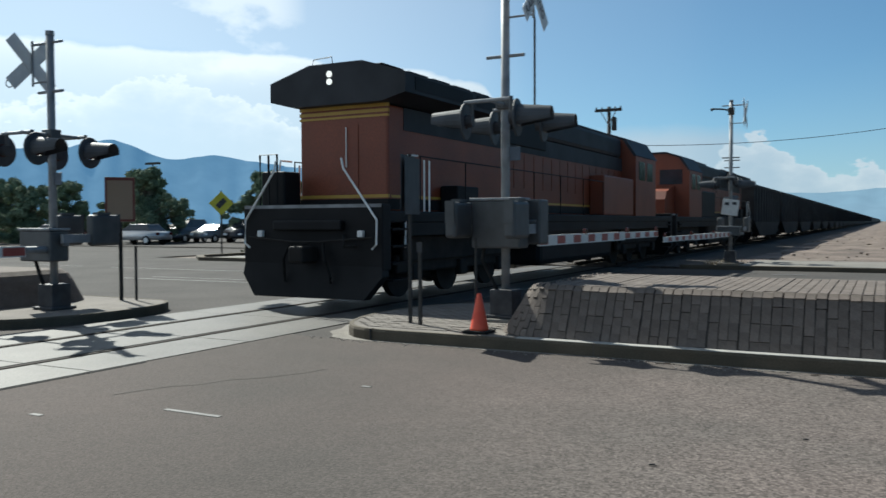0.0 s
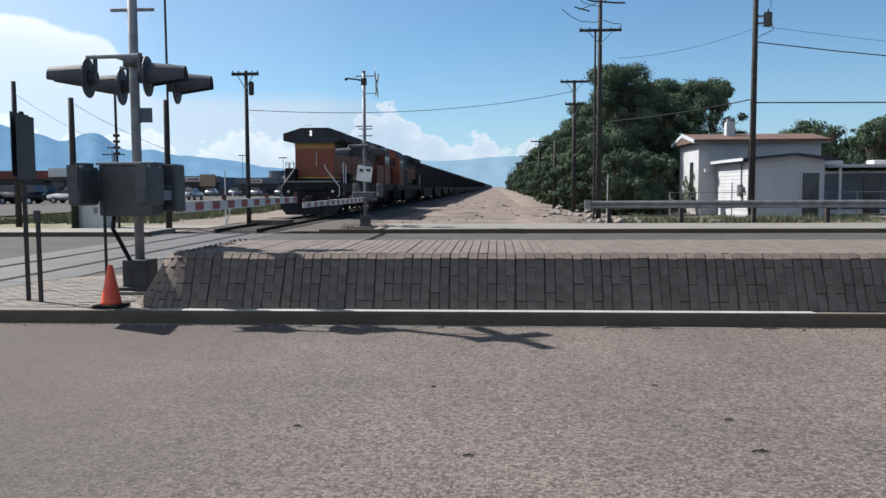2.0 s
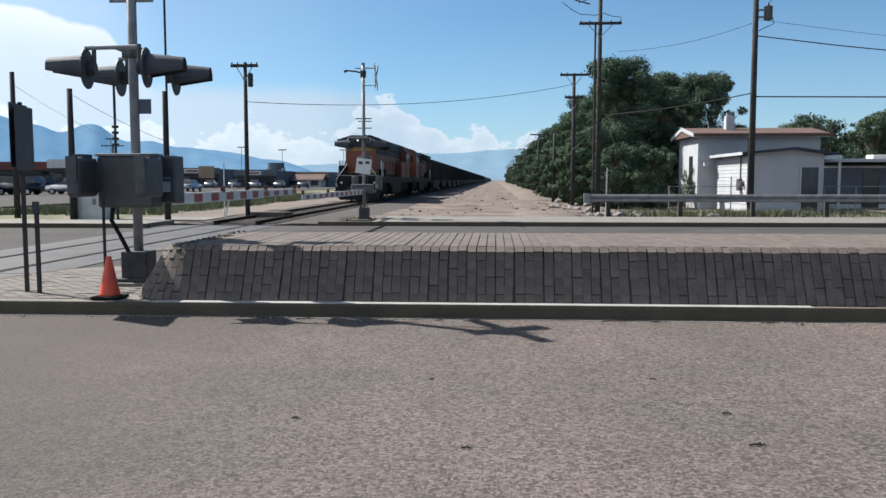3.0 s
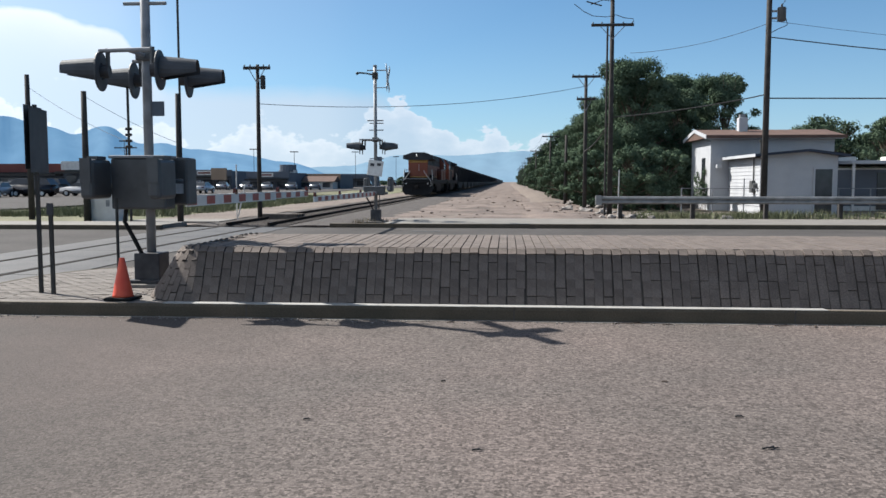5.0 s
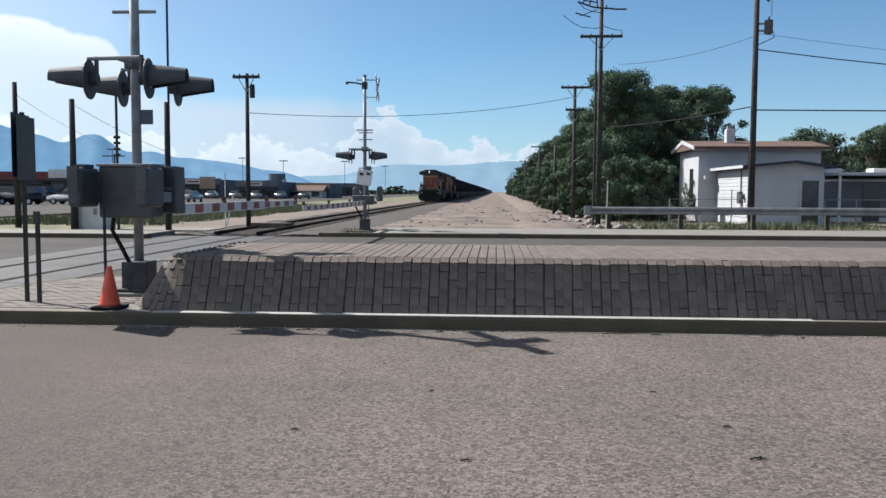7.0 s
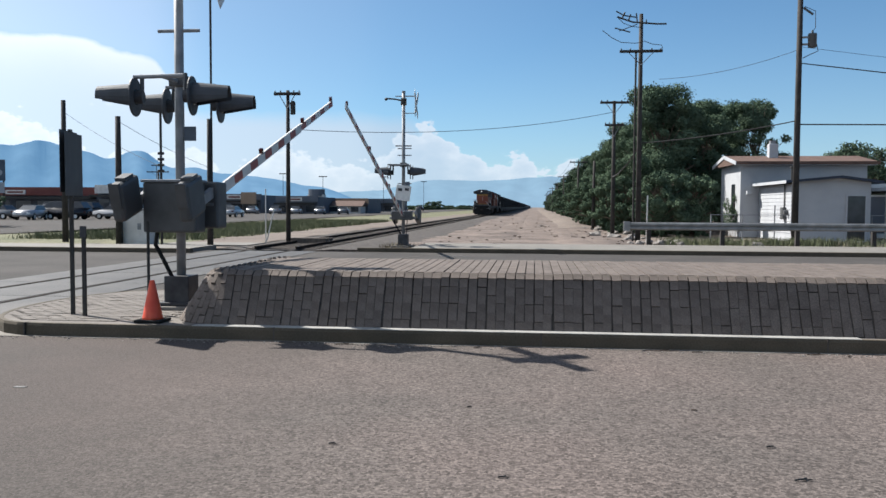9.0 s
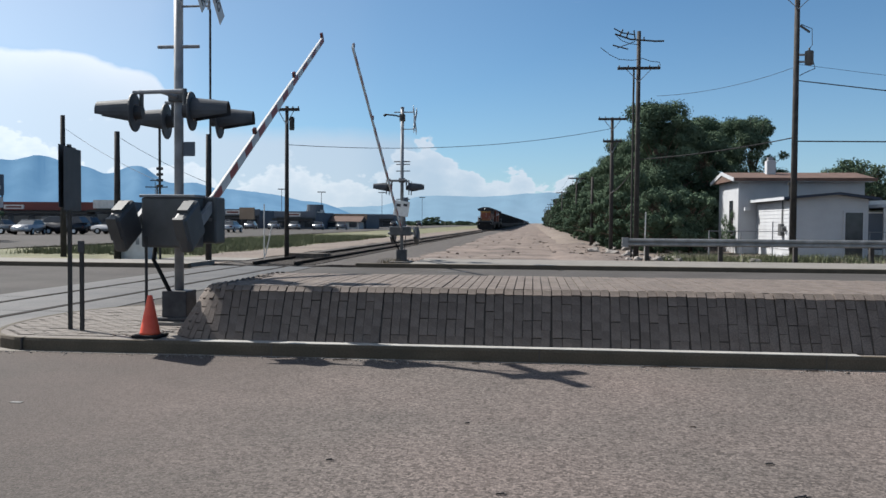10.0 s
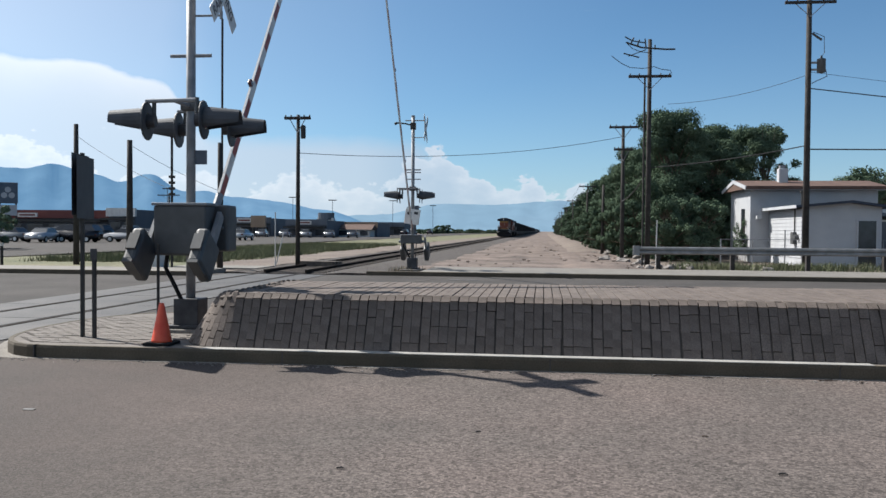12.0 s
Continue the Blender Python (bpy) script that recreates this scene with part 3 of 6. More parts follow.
for i in range(12):
    for j in range(29):
        x, y = -6.75 + i * 0.205 + (0.1 if j % 2 else 0), 9.62 + j * 0.104
        rounded_end = ((y - 11.35) / 1.86) ** 2 + ((min(x, -5.78) + 5.78) / 1.12) ** 2 < 1
        clear = abs(x + 4.79) > 0.42 or abs(y - 10.99) > 0.38
        if rounded_end and clear and x < -4.55 and random.random() < 0.97:
            shared("brick", me_brick_flat, nose, pose(x, y, 0.147 + random.uniform(-0.002, 0.003), 0, 0, random.uniform(-1, 1)))

# sloped brick mound along the median: mortar core here, its bricks at the end of the file
HUMP_X, HUMP_END = -4.42, 44.0
F0, B0 = 9.47, 12.75     # front and back toe


def rounded(x0, x1, y0, y1, r, n=7):
    pts = []
    for cx, cy, a0 in ((x1 - r, y1 - r, 0), (x0 + r, y1 - r, 90), (x0 + r, y0 + r, 180), (x1 - r, y0 + r, 270)):
        pts += [(cx + r * math.cos(radians(a0 + 90 * k / n)), cy + r * math.sin(radians(a0 + 90 * k / n))) for k in range(n + 1)]
    return pts


CORNER = 0.75


def hump_core(x0, x1, shift=0.0):
    bm = bmesh.new()
    rows = [[bm.verts.new((x, y, z)) for x, y in rounded(x0 + d * 1.5, x1 - d, F0 + shift + d, B0 + shift - d, max(CORNER - d, 0.05))]
            for d, z in ((0.012, 0.1), (0.02, 0.155), (0.218, 0.565), (0.285, 0.662), (0.40, 0.732), (0.6, 0.746))]
    n = len(rows[0])
    for a, b in zip(rows, rows[1:]):
        for j in range(n):
            bm.faces.new((a[j], a[(j + 1) % n], b[(j + 1) % n], b[j]))
    bm.faces.new(rows[-1])
    return bm


mound = thing("brick_mound", "raised median mound faced in weathered buff-brown bricks, soldier laid", "median wall", kind="structure")
part("mortar_core", hump_core(HUMP_X, HUMP_END), M["mortar"], mound, "dark mortar bed")
mound_west = thing("brick_mound", "western median mound with weathered brick face in shade", "median wall", kind="structure")
part("mortar_core", hump_core(-58, -12.9, -1.9), M["brick_rest"], mound_west)


# ---- crossing signals ----
GATES = []


def lamp_unit(parent, x, y, z, s):
    """A flashing-light head: background disc, long visor and lens, facing s along x."""
    bm = bmesh.new()
    n = 24
    prof = [(0.258, 0.0), (0.263, 0.012), (0.255, 0.03), (0.12, 0.035), (0.11, 0.0)]
    rings = [[bm.verts.new((x + s * d, y + r * math.cos(2 * math.pi * j / n), z + r * math.sin(2 * math.pi * j / n))) for j in range(n)] for r, d in prof]
    for a, b in zip(rings, rings[1:] + rings[:1]):
        for j in range(n):
            bm.faces.new((a[j], a[(j + 1) % n], b[(j + 1) % n], b[j]))
    bmesh.ops.recalc_face_normals(bm, faces=bm.faces)
    disc = part("lamp_disc", bm, M["lamp_black"], parent, "black round signal background")
    disc.matrix_basis = Matrix.Translation((x, y, z)) @ pose(0, 0, 0, 0, 0, 8.5) @ Matrix.Translation((-x, -y, -z))
    bm = bmesh.new()
    rows = []
    for d, k in ((0.02, 1.05), (0.50, 0.8)):
        rows.append([bm.verts.new((x + s * d, y + 0.175 * k * math.cos(a), z + 0.175 * k * math.sin(a))) for a in [math.radians(-40 + 260 * j / 14) if d < 0.1 else math.radians(-15 + 210 * j / 14) for j in range(15)]])
        rows.append([bm.verts.new((x + s * d, y + 0.167 * k * math.cos(a), z + 0.167 * k * math.sin(a))) for a in [math.radians(-40 + 260 * j / 14) if d < 0.1 else math.radians(-15 + 210 * j / 14) for j in range(15)]])
    o0, i0, o1, i1 = rows
    for j in range(14):
        bm.faces.new((o0[j], o0[j + 1], o1[j + 1], o1[j]))
        bm.faces.new((i0[j + 1], i0[j], i1[j], i1[j + 1]))
        bm.faces.new((o1[j], o1[j + 1], i1[j + 1], i1[j]))
    for j in (0, 14):
        bm.faces.new((o0[j], o1[j], i1[j], i0[j]))
    part("visor", bm, M["lamp_black"], disc)
    bm = bmesh.new()
    tube(bm, [(x - s * 0.1, y, z), (x + s * 0.01, y, z)], 0.09, 14)
    part("housing", bm, M["black_metal"], disc)
    bm = bmesh.new()
    tube(bm, [(x + s * 0.012, y, z), (x + s * 0.03, y, z)], 0.105, 18)
    part("lens", bm, M["lamp_red"], disc, "unlit dark red lens")
    bm = bmesh.new()
    tube(bm, [(x - s * 0.08, y, z + 0.08), (x - s * 0.08, y, z + 0.3)], 0.03, 8)
    part("hanger", bm, M["grey_paint"], disc)


def letter_mesh(text, size, name):
    cu = bpy.data.curves.new(name, "FONT")
    cu.body, cu.size, cu.extrude, cu.align_x, cu.align_y = text, size, 0.002, "CENTER", "CENTER"
    ob = bpy.data.objects.new(name, cu)
    scene.collection.objects.link(ob)
    dg = bpy.context.evaluated_depsgraph_get()
    me = bpy.data.meshes.new_from_object(ob.evaluated_get(dg))
    bpy.data.objects.remove(ob)
    me.materials.clear()
    me.materials.append(M["black_metal"])
    return me


ROAD_ME, RAIL_ME, CROSSING_ME = letter_mesh("ROAD", 0.19, "lettering"), letter_mesh("RAIL", 0.19, "lettering"), letter_mesh("CROSSING", 0.19, "lettering")


def signal_mast(x, y, z, s, gate_way, arm_len, label, arm_label, full=True, top=5.2, lamp_z=2.86, lamp_y=0.5, arm_x=0.24, white_plate=False, pivot_z=1.42, droop=0.28, lamp_dx=0.0, case=(1.03, 1.72), blade_half=0.61, lamp_skew=0.0, size=1.0):
    """s: the side (+1 east, -1 west) from which its traffic comes; gate_way: the way the arm lies along y."""
    m = thing("signal_mast", label, "railway signal", pose(x, y, z) @ Matrix.Scale(size, 4), group="crossing signals")
    part("mast", tubes(([(0, 0, 0.35), (0, 0, top)], 0.064), n=14), M["galv"], m, smooth=True)
    part("cap", tubes(([(0, 0, top), (0, 0, top + 0.07)], 0.07), n=12), M["galv"], m)
    part("base", boxes((-0.18, 0.18, -0.18, 0.18, 0.0, 0.42), (-0.24, 0.24, -0.24, 0.24, 0.0, 0.05), bevel=0.015), M["black_metal"], m, "dark cast-iron mast base")
    # crossbuck on a bracket, facing along x
    cb = part("crossbuck_bracket", tubes(([(-0.3 * s, 0, top - 0.12), (0.46 * s, 0, top - 0.12)], 0.022), ([(0, 0, top - 0.75), (0.44 * s, 0, top - 0.75)], 0.016), ([(0.44 * s, 0, top - 0.8), (0.44 * s, 0, top - 0.05)], 0.02)), M["galv"], m)
    for a, t1, t2 in ((45, RAIL_ME, ROAD_ME), (-45, CROSSING_ME, None)):
        blade = part("crossbuck_blade", boxes((-0.006, 0.006, -blade_half, blade_half, -0.115, 0.115), bevel=0.004), M["white_stripe"], m, "white reflective crossbuck blade")
        blade.matrix_basis = pose((0.47 + (0.014 if a > 0 else 0)) * s, 0, top - 0.42, a, 0, 0)
        for face in (s,):
            for me, off in ((t1, -0.36 if t2 else 0.0), (t2, 0.36)):
                if me:
                    w = shared("lettering", me, blade, Matrix.Identity(4))
                    w.matrix_basis = Matrix.Translation((0.009 * face, off * face if t2 else 0, 0)) @ pose(0, 0, 0, 90, 0, 90 * face)
    # step bar and small plate
    part("step_bar", tubes(([(-0.3, 0, lamp_z + 0.98), (0.3, 0, lamp_z + 0.98)], 0.025)), M["galv"], m)
    part("number_plate", boxes((0.07, 0.24, -0.02, 0.0, lamp_z - 0.55, lamp_z - 0.35), bevel=0.004), M["plate"], m, "small dark blue plate")
    # crossarms with two pairs of lights
    part("crossarm", tubes(([(0, -lamp_y - 0.05, lamp_z + 0.27), (0, lamp_y + 0.05, lamp_z + 0.27)], 0.03), ([(-0.55 + lamp_dx, -lamp_y, lamp_z + 0.27), (0.2 + lamp_dx, -lamp_y - lamp_skew, lamp_z + 0.27)], 0.028),
                           ([(-0.55 + lamp_dx, lamp_y, lamp_z + 0.27), (0.2 + lamp_dx, lamp_y - lamp_skew, lamp_z + 0.27)], 0.028)), M["galv"], m)
    part("junction_box", boxes((-0.12, 0.12, -0.1, 0.1, lamp_z + 0.2, lamp_z + 0.36), bevel=0.02), M["grey_paint"], m)
    for yy in (-lamp_y, lamp_y):
        lamp_unit(m, -0.52 + lamp_dx, yy, lamp_z, -1)
        lamp_unit(m, 0.29 + lamp_dx, yy - lamp_skew, lamp_z, 1)
    # gate mechanism
    if full:
        if white_plate:
            plate = part("back_plate", boxes((-0.28, 0.28, -0.02, 0.0, -0.28, 0.28), bevel=0.01), M["white_stripe"], m, "white square plate with dark bars")
            plate.matrix_basis = pose(0.02, -0.2, 1.95, 0, 8, 0)
            part("bar", boxes((-0.2, -0.05, -0.03, -0.021, 0.06, 0.16)), M["black_metal"], plate)
            part("bar", boxes((0.05, 0.2, -0.03, -0.021, 0.1, 0.2)), M["black_metal"], plate)
        part("gate_mechanism", boxes((-0.40, 0.36, -0.34, 0.02, *case), bevel=0.03), M["grey_paint"], m, "grey steel gate mechanism case")
        lid = case[1]
        part("mechanism_lid", boxes((-0.42, 0.38, -0.36, 0.03, lid, lid + 0.04), bevel=0.012), M["galv"], m)
        part("side_case", boxes((0.14, 0.52, 0.06, 0.42, 1.08, 1.74), bevel=0.03), M["grey_paint"], m, "grey arm-mount case") if lid > 1.7 else None
        part("cable", tubes(([(-0.30, -0.1, 1.05), (-0.32, -0.12, 0.85), (-0.18, -0.15, 0.62), (-0.05, -0.14, 0.35)], 0.03)), M["rubber"], m)
        part("pivot_shaft", tubes(([(-0.50, 0.1 * gate_way, pivot_z), (0.46, 0.1 * gate_way, pivot_z)], 0.05)), M["galv"], m)
    arm = part("gate_arm", tubes(([(arm_x, 0, 0), (arm_x, 0.6, 0)], 0.06)), M["galv"], m, arm_label)
    arm.matrix_basis = Matrix.Translation((0, 0.1 * gate_way, pivot_z)) @ Matrix.Rotation(0 if gate_way > 0 else math.pi, 4, "Z")
    n = round(arm_len / 0.4)
    for k in range(n):
        w = 0.105 if k < n * 0.6 else 0.085
        board = part("arm_board", boxes((arm_x - 0.018, arm_x + 0.018, 0.6 + k * 0.4, 1.0 + k * 0.4, -w, w * 0.6)), M["white_stripe"], arm, "white reflective arm board")
        if k % 2 == 0:
            part("red_patch", boxes((arm_x - 0.021, arm_x + 0.021, 0.61 + k * 0.4, 0.985 + k * 0.4, -w * 0.82, w * 0.42)), M["red_stripe"], board, "faded red reflective patch")
    for k in (0.3, 0.66, 0.99):
        part("arm_lamp", boxes((arm_x - 0.03, arm_x + 0.03, 0.6 + arm_len * k - 0.06, 0.6 + arm_len * k + 0.03, 0.045, 0.15), bevel=0.01), M["lamp_red"], arm, "small dark gate-arm lamp")
    for xx in (-0.47, 0.43):
        part("counterweight_arm", boxes((xx - 0.03, xx + 0.03, -0.7, 0.1, 0.1, 0.24)), M["galv"], arm)
        part("counterweight", boxes((xx - 0.09, xx + 0.09, -0.98, -0.42, 0.04, 0.56), bevel=0.05), M["grey_paint"], arm, "grey slab counterweight")
        part("counterweight_lip", boxes((xx - 0.07, xx + 0.07, -1.0, -0.95, 0.25, 0.57)), M["grey_paint"], arm)
        part("counterweight_lip", boxes((xx - 0.07, xx + 0.07, -0.8, -0.55, 0.555, 0.6)), M["grey_paint"], arm)
    GATES.append((arm, gate_way, pivot_z, droop))
    return m


near_mast = signal_mast(-4.79, 10.99, 0.195, 1, 1, 7.6, "grey signal mast with crossbuck, flashing lights and gate on the median", "red and white striped gate arm", top=5.15, lamp_dx=0.13, lamp_y=0.5, lamp_skew=0.08, size=0.965)
far_mast = signal_mast(-4.85, 30.97, 0.1, 1, -1, 9.6, "grey crossing signal mast with crossbuck and gate on the far verge", "red and white striped gate arm", top=5.65, lamp_z=2.72, lamp_y=0.3, arm_x=-0.05, white_plate=True, pivot_z=1.03, droop=0.0, case=(0.95, 1.25))
part("top_arm", tubes(([(0, 0, 5.35), (-0.3, 0, 5.42), (-0.62, 0, 5.45)], 0.03), ([(-0.62, 0, 5.45), (-0.7, 0, 5.4)], 0.05), ([(0, 0, 5.2), (0, 0, 5.45)], 0.11)), M["dark_post"], far_mast, "dark bracket arm")
for z in (2.3, 3.35, 3.6):
    part("step_rung", tubes(([(-0.22, 0, z), (0.3, 0, z)], 0.022), n=6), M["galv"], far_mast)
part("ground_wire", tubes(([(0.1, -0.05, 0.1), (0.16, -0.08, 1.0), (0.1, -0.05, 2.2)], 0.018), n=6), M["wire"], far_mast)
west_mast = signal_mast(-12.16, 9.25, 0.146, -1, -1, 7.6, "grey crossing signal mast with crossbuck on the western median", "red and white striped gate arm", top=4.5, lamp_z=2.6, arm_x=-0.24, case=(0.8, 1.3), pivot_z=1.1, droop=0.1, blade_half=0.54)

# concrete foundation pads
setting("mast_pad", boxes((-5.09, -4.49, 10.69, 11.29, 0.1, 0.195), bevel=0.02), M["concrete"], "low concrete pad under the median signal mast", "footing")
for x, y in ((-4.85, 30.97),):
    setting("mast_footing", boxes((x - 0.4, x + 0.4, y - 0.4, y + 0.4, -0.05, 0.1), bevel=0.03), M["concrete"], "concrete footing under the signal mast", "footing")


def channel(w, y0, y1, h):
    """A steel U-channel standing h high."""
    return prism(bmesh.new(), [(-w, y1), (-w, y0), (w, y0), (w, y1), (w - 0.007, y1), (w - 0.007, y0 + 0.007), (-w + 0.007, y0 + 0.007), (-w + 0.007, y1)], 2, 0, h)


def back_sign(x, y, z, label, w, h, panel_z, post_h, turn=0, face=None, twin=False):
    """A road sign seen mostly from behind, on a channel post."""
    t = thing("road_sign", label, "road sign", pose(x, y, z, 0, 0, turn), group="road signs")
    part("post", channel(0.035, -0.025, 0.01, post_h), M["dark_post"], t)
    part("panel", boxes((-w / 2, w / 2, 0.012, 0.018, panel_z, panel_z + h), bevel=0.002), face or M["galv"], t, "flat sheet-metal sign panel")
    if twin:
        part("panel", boxes((-w / 2, w / 2, -0.05, -0.044, panel_z - 0.04, panel_z + h - 0.03), bevel=0.002), face or M["galv"], t, "flat sheet-metal sign panel")
    for k in (() if twin else (0.2, 0.75)):
        part("stiffener", boxes((-w / 2 + 0.03, w / 2 - 0.03, -0.018, 0.01, panel_z + h * k, panel_z + h * k + 0.03)), M["dark_post"], t)
    return t


back_sign(-5.87, 10.12, 0.146, "dark steel sign post with narrow panel seen edge-on", 0.62, 0.78, 1.56, 2.36, 101, M["lamp_black"], twin=True)
stub = thing("marker_post", "short dark steel channel post on the median", "post", pose(-5.62, 9.97, 0.146))
part("post", channel(0.023, -0.012, 0.02, 1.13), M["dark_post"], stub)
part("reflector", boxes((-0.04, 0.04, -0.02, 0.0, 1.0, 1.14)), M["black_metal"], stub)
rod = thing("marker_rod", "thin dark steel rod standing by the traffic cone", "post", pose(-4.93, 10.3, 0.146))
part("post", tubes(([(0, 0, 0), (0, 0, 1.2)], 0.02)), M["dark_post"], rod)
west_sign = back_sign(-12.42, 10.85, 0.146, "weathered tan road sign with red border on the western median", 0.52, 0.82, 1.44, 2.2, 228, M["fascia_tan"])
part("border", boxes((-0.255, 0.255, 0.0185, 0.021, 2.2, 2.25), (-0.255, -0.22, 0.0185, 0.021, 1.45, 2.2), (0.22, 0.255, 0.0185, 0.021, 1.45, 2.2), (-0.255, 0.255, 0.0185, 0.021, 1.45, 1.49)), M["fascia_red"], west_sign, "faded red border")
west_stub = thing("marker_post", "short dark steel post on the western median", "post", pose(-12.2, 11.0, 0.146))
part("post", tubes(([(0, 0, 0), (0, 0, 1.0)], 0.025)), M["dark_post"], west_stub)

# traffic cone
cone = thing("traffic_cone", "orange plastic traffic cone on a black rubber base", "traffic cone", pose(-4.56, 9.62, 0.15))
bm = bmesh.new()
revolve(bm, [(0.125, 0.035), (0.118, 0.06), (0.03, 0.49), (0.026, 0.50), (0.018, 0.5)], 20)
part("cone_body", bm, M["cone"], cone, "orange plastic cone", smooth=True)
part("base", boxes((-0.165, 0.165, -0.165, 0.165, 0.0, 0.035), bevel=0.012), M["rubber"], cone, "black rubber base")


# ---- train ----
def wheelset(parent, y):
    for s in (-1, 1):
        bm = bmesh.new()
        tube(bm, [(s * 0.68, y, 0.52), (s * 0.81, y, 0.52)], 0.5, 20)
        part("wheel", bm, M["truck_frame"], parent)


def bogie(parent, y, n, gap):
    b = part("bogie", boxes((-1.12, -0.98, y - gap * (n - 1) / 2 - 0.6, y + gap * (n - 1) / 2 + 0.6, 0.5, 0.85), (0.98, 1.12, y - gap * (n - 1) / 2 - 0.6, y + gap * (n - 1) / 2 + 0.6, 0.5, 0.85),
                            (-1.1, 1.1, y - 0.3, y + 0.3, 0.55, 1.0), bevel=0.04), M["truck_frame"], parent)
    for k in range(n):
        yy = y + (k - (n - 1) / 2) * gap
        wheelset(b, yy)
        for s in (-1, 1):
            part("axle_box", boxes((s * 1.14 - 0.08, s * 1.14 + 0.08, yy - 0.17, yy + 0.17, 0.36, 0.68), bevel=0.03), M["truck_frame"], b)
    return b


def locomotive():
    L = thing("locomotive", "orange and black diesel freight locomotive with silver handrails and yellow stripes", "locomotive", group="locomotives")
    # underframe, end plates, ploughs
    part("platform", boxes((-1.52, 1.52, 0.25, 22.0, 1.45, 1.66), bevel=0.03), M["loco_black"], L)
    for y0, y1, yp in ((0.15, 0.45, 0.0), (21.8, 22.1, 22.25)):
        part("end_plate", boxes((-1.52, 1.52, y0, y1, 0.62, 1.78), bevel=0.03), M["loco_black"], L)
        q = 1 if yp < 5 else -1
        bm = bmesh.new()
        lo, hi = [], []
        for x, z in ((-1.46, 0.98), (-1.53, 0.52), (-1.2, 0.12), (1.2, 0.12), (1.53, 0.52), (1.46, 0.98)):
            lean = 0.16 * (0.98 - z)
            lo.append(bm.verts.new((x, yp + q * (0.12 - lean + abs(x) * 0.05), z)))
            hi.append(bm.verts.new((x, yp + q * (0.34 - lean + abs(x) * 0.05), z)))
        for j in range(6):
            bm.faces.new((lo[j], lo[(j + 1) % 6], hi[(j + 1) % 6], hi[j]))
        bm.faces.new(lo[::-1])
        bm.faces.new(hi)
        bmesh.ops.recalc_face_normals(bm, faces=bm.faces)
        part("plough", bm, M["loco_black"], L)
        part("anticlimber", boxes((-0.75, 0.75, min(yp + 0.02 * q, yp + 0.4 * q), max(yp + 0.02 * q, yp + 0.4 * q), 1.32, 1.5), bevel=0.03), M["loco_black"], L)
        part("uncoupling_lever", tubes(([(-1.35, yp + 0.08 * q, 1.2), (-0.3, yp + 0.0 * q, 1.12), (0.3, yp + 0.0 * q, 1.12), (1.35, yp + 0.08 * q, 1.2)], 0.018), n=6), M["truck_frame"], L)
        part("deck_lip", boxes((-1.5, 1.5, min(y0, y1) - 0.004 if q > 0 else y1 - 0.02, min(y0, y1) + 0.02 if q > 0 else y1 + 0.004, 1.72, 1.78)), M["galv"], L, "worn pale deck edge")
        part("coupler", boxes((-0.16, 0.16, min(yp - 0.3 * q, yp + 0.3 * q), max(yp - 0.3 * q, yp + 0.3 * q), 0.75, 1.05), bevel=0.05), M["truck_frame"], L)
        for s in (-1, 1):
            for k in range(4):
                part("step", boxes((s * 1.5 - 0.2, s * 1.5 + 0.05, y0 + 0.3 * q if q > 0 else y0 - 0.6, y0 + 0.95 if q > 0 else y0 + 0.05, 0.42 + k * 0.3, 0.46 + k * 0.3)), M["loco_black"], L)
    for yy in (3.9, 18.3):
        part("traction_gear", boxes((-0.66, 0.66, yy - 2.9, yy + 2.9, 0.3, 1.42), bevel=0.05), M["loco_black"], L)
        for s in (-1, 1):
            part("bogie_side", boxes((s * 1.16 - 0.05, s * 1.16 + 0.05, yy - 2.5, yy + 2.5, 0.72, 1.2), bevel=0.03), M["truck_frame"], L)
    part("end_locker", boxes((-1.35, -0.8, 0.45, 0.95, 1.66, 2.42), bevel=0.04), M["loco_black"], L)
    for s in (-1, 1):
        part("air_tank", tubes(([(s * 1.2, 5.9, 1.15), (s * 1.2, 7.9, 1.15)], 0.2), n=12), M["loco_black"], L)
        part("side_skirt", boxes((s * 1.46 - 0.04, s * 1.46 + 0.04, 0.9, 21.4, 1.22, 1.5)), M["loco_black"], L)
    part("fuel_tank", boxes((-1.35, 1.35, 8.0, 14.3, 0.35, 1.42), bevel=0.14), M["loco_black"], L)
    for yy in (3.9, 18.3):
        bogie(L, yy, 3, 2.0)
    # long hood
    part("hood", boxes((-1.0, 1.0, 1.2, 16.6, 1.66, 3.64), bevel=0.05), M["loco_orange"], L, "orange painted hood")
    for y0, y1 in ((6.6, 16.6),):
        part("hood_top", boxes((-1.0, 1.0, y0, y1, 3.644, 4.32), bevel=0.12), M["loco_roof"], L, "dark upper hood")
    part("hood_band", boxes((-1.006, 1.006, 1.193, 16.6, 1.70, 1.90)), M["loco_black"], L, "dark lower band")
    part("upper_band", boxes((-1.012, 1.012, 1.75, 16.6, 3.2, 3.63)), M["loco_roof"], L, "dark upper band")
    for z0, z1 in ((3.50, 3.56), (3.42, 3.46), (3.60, 3.66), (1.92, 1.98)):
        part("yellow_stripe", boxes((-1.004, 1.004, 1.19, 1.25, z0, z1)), M["loco_yellow"], L, "yellow stripe")
    part("side_stripe", boxes((-1.004, 1.004, 1.3, 16.6, 1.92, 1.97)), M["loco_yellow"], L, "yellow stripe")
    # flared radiator roof at the tail
    bm = bmesh.new()
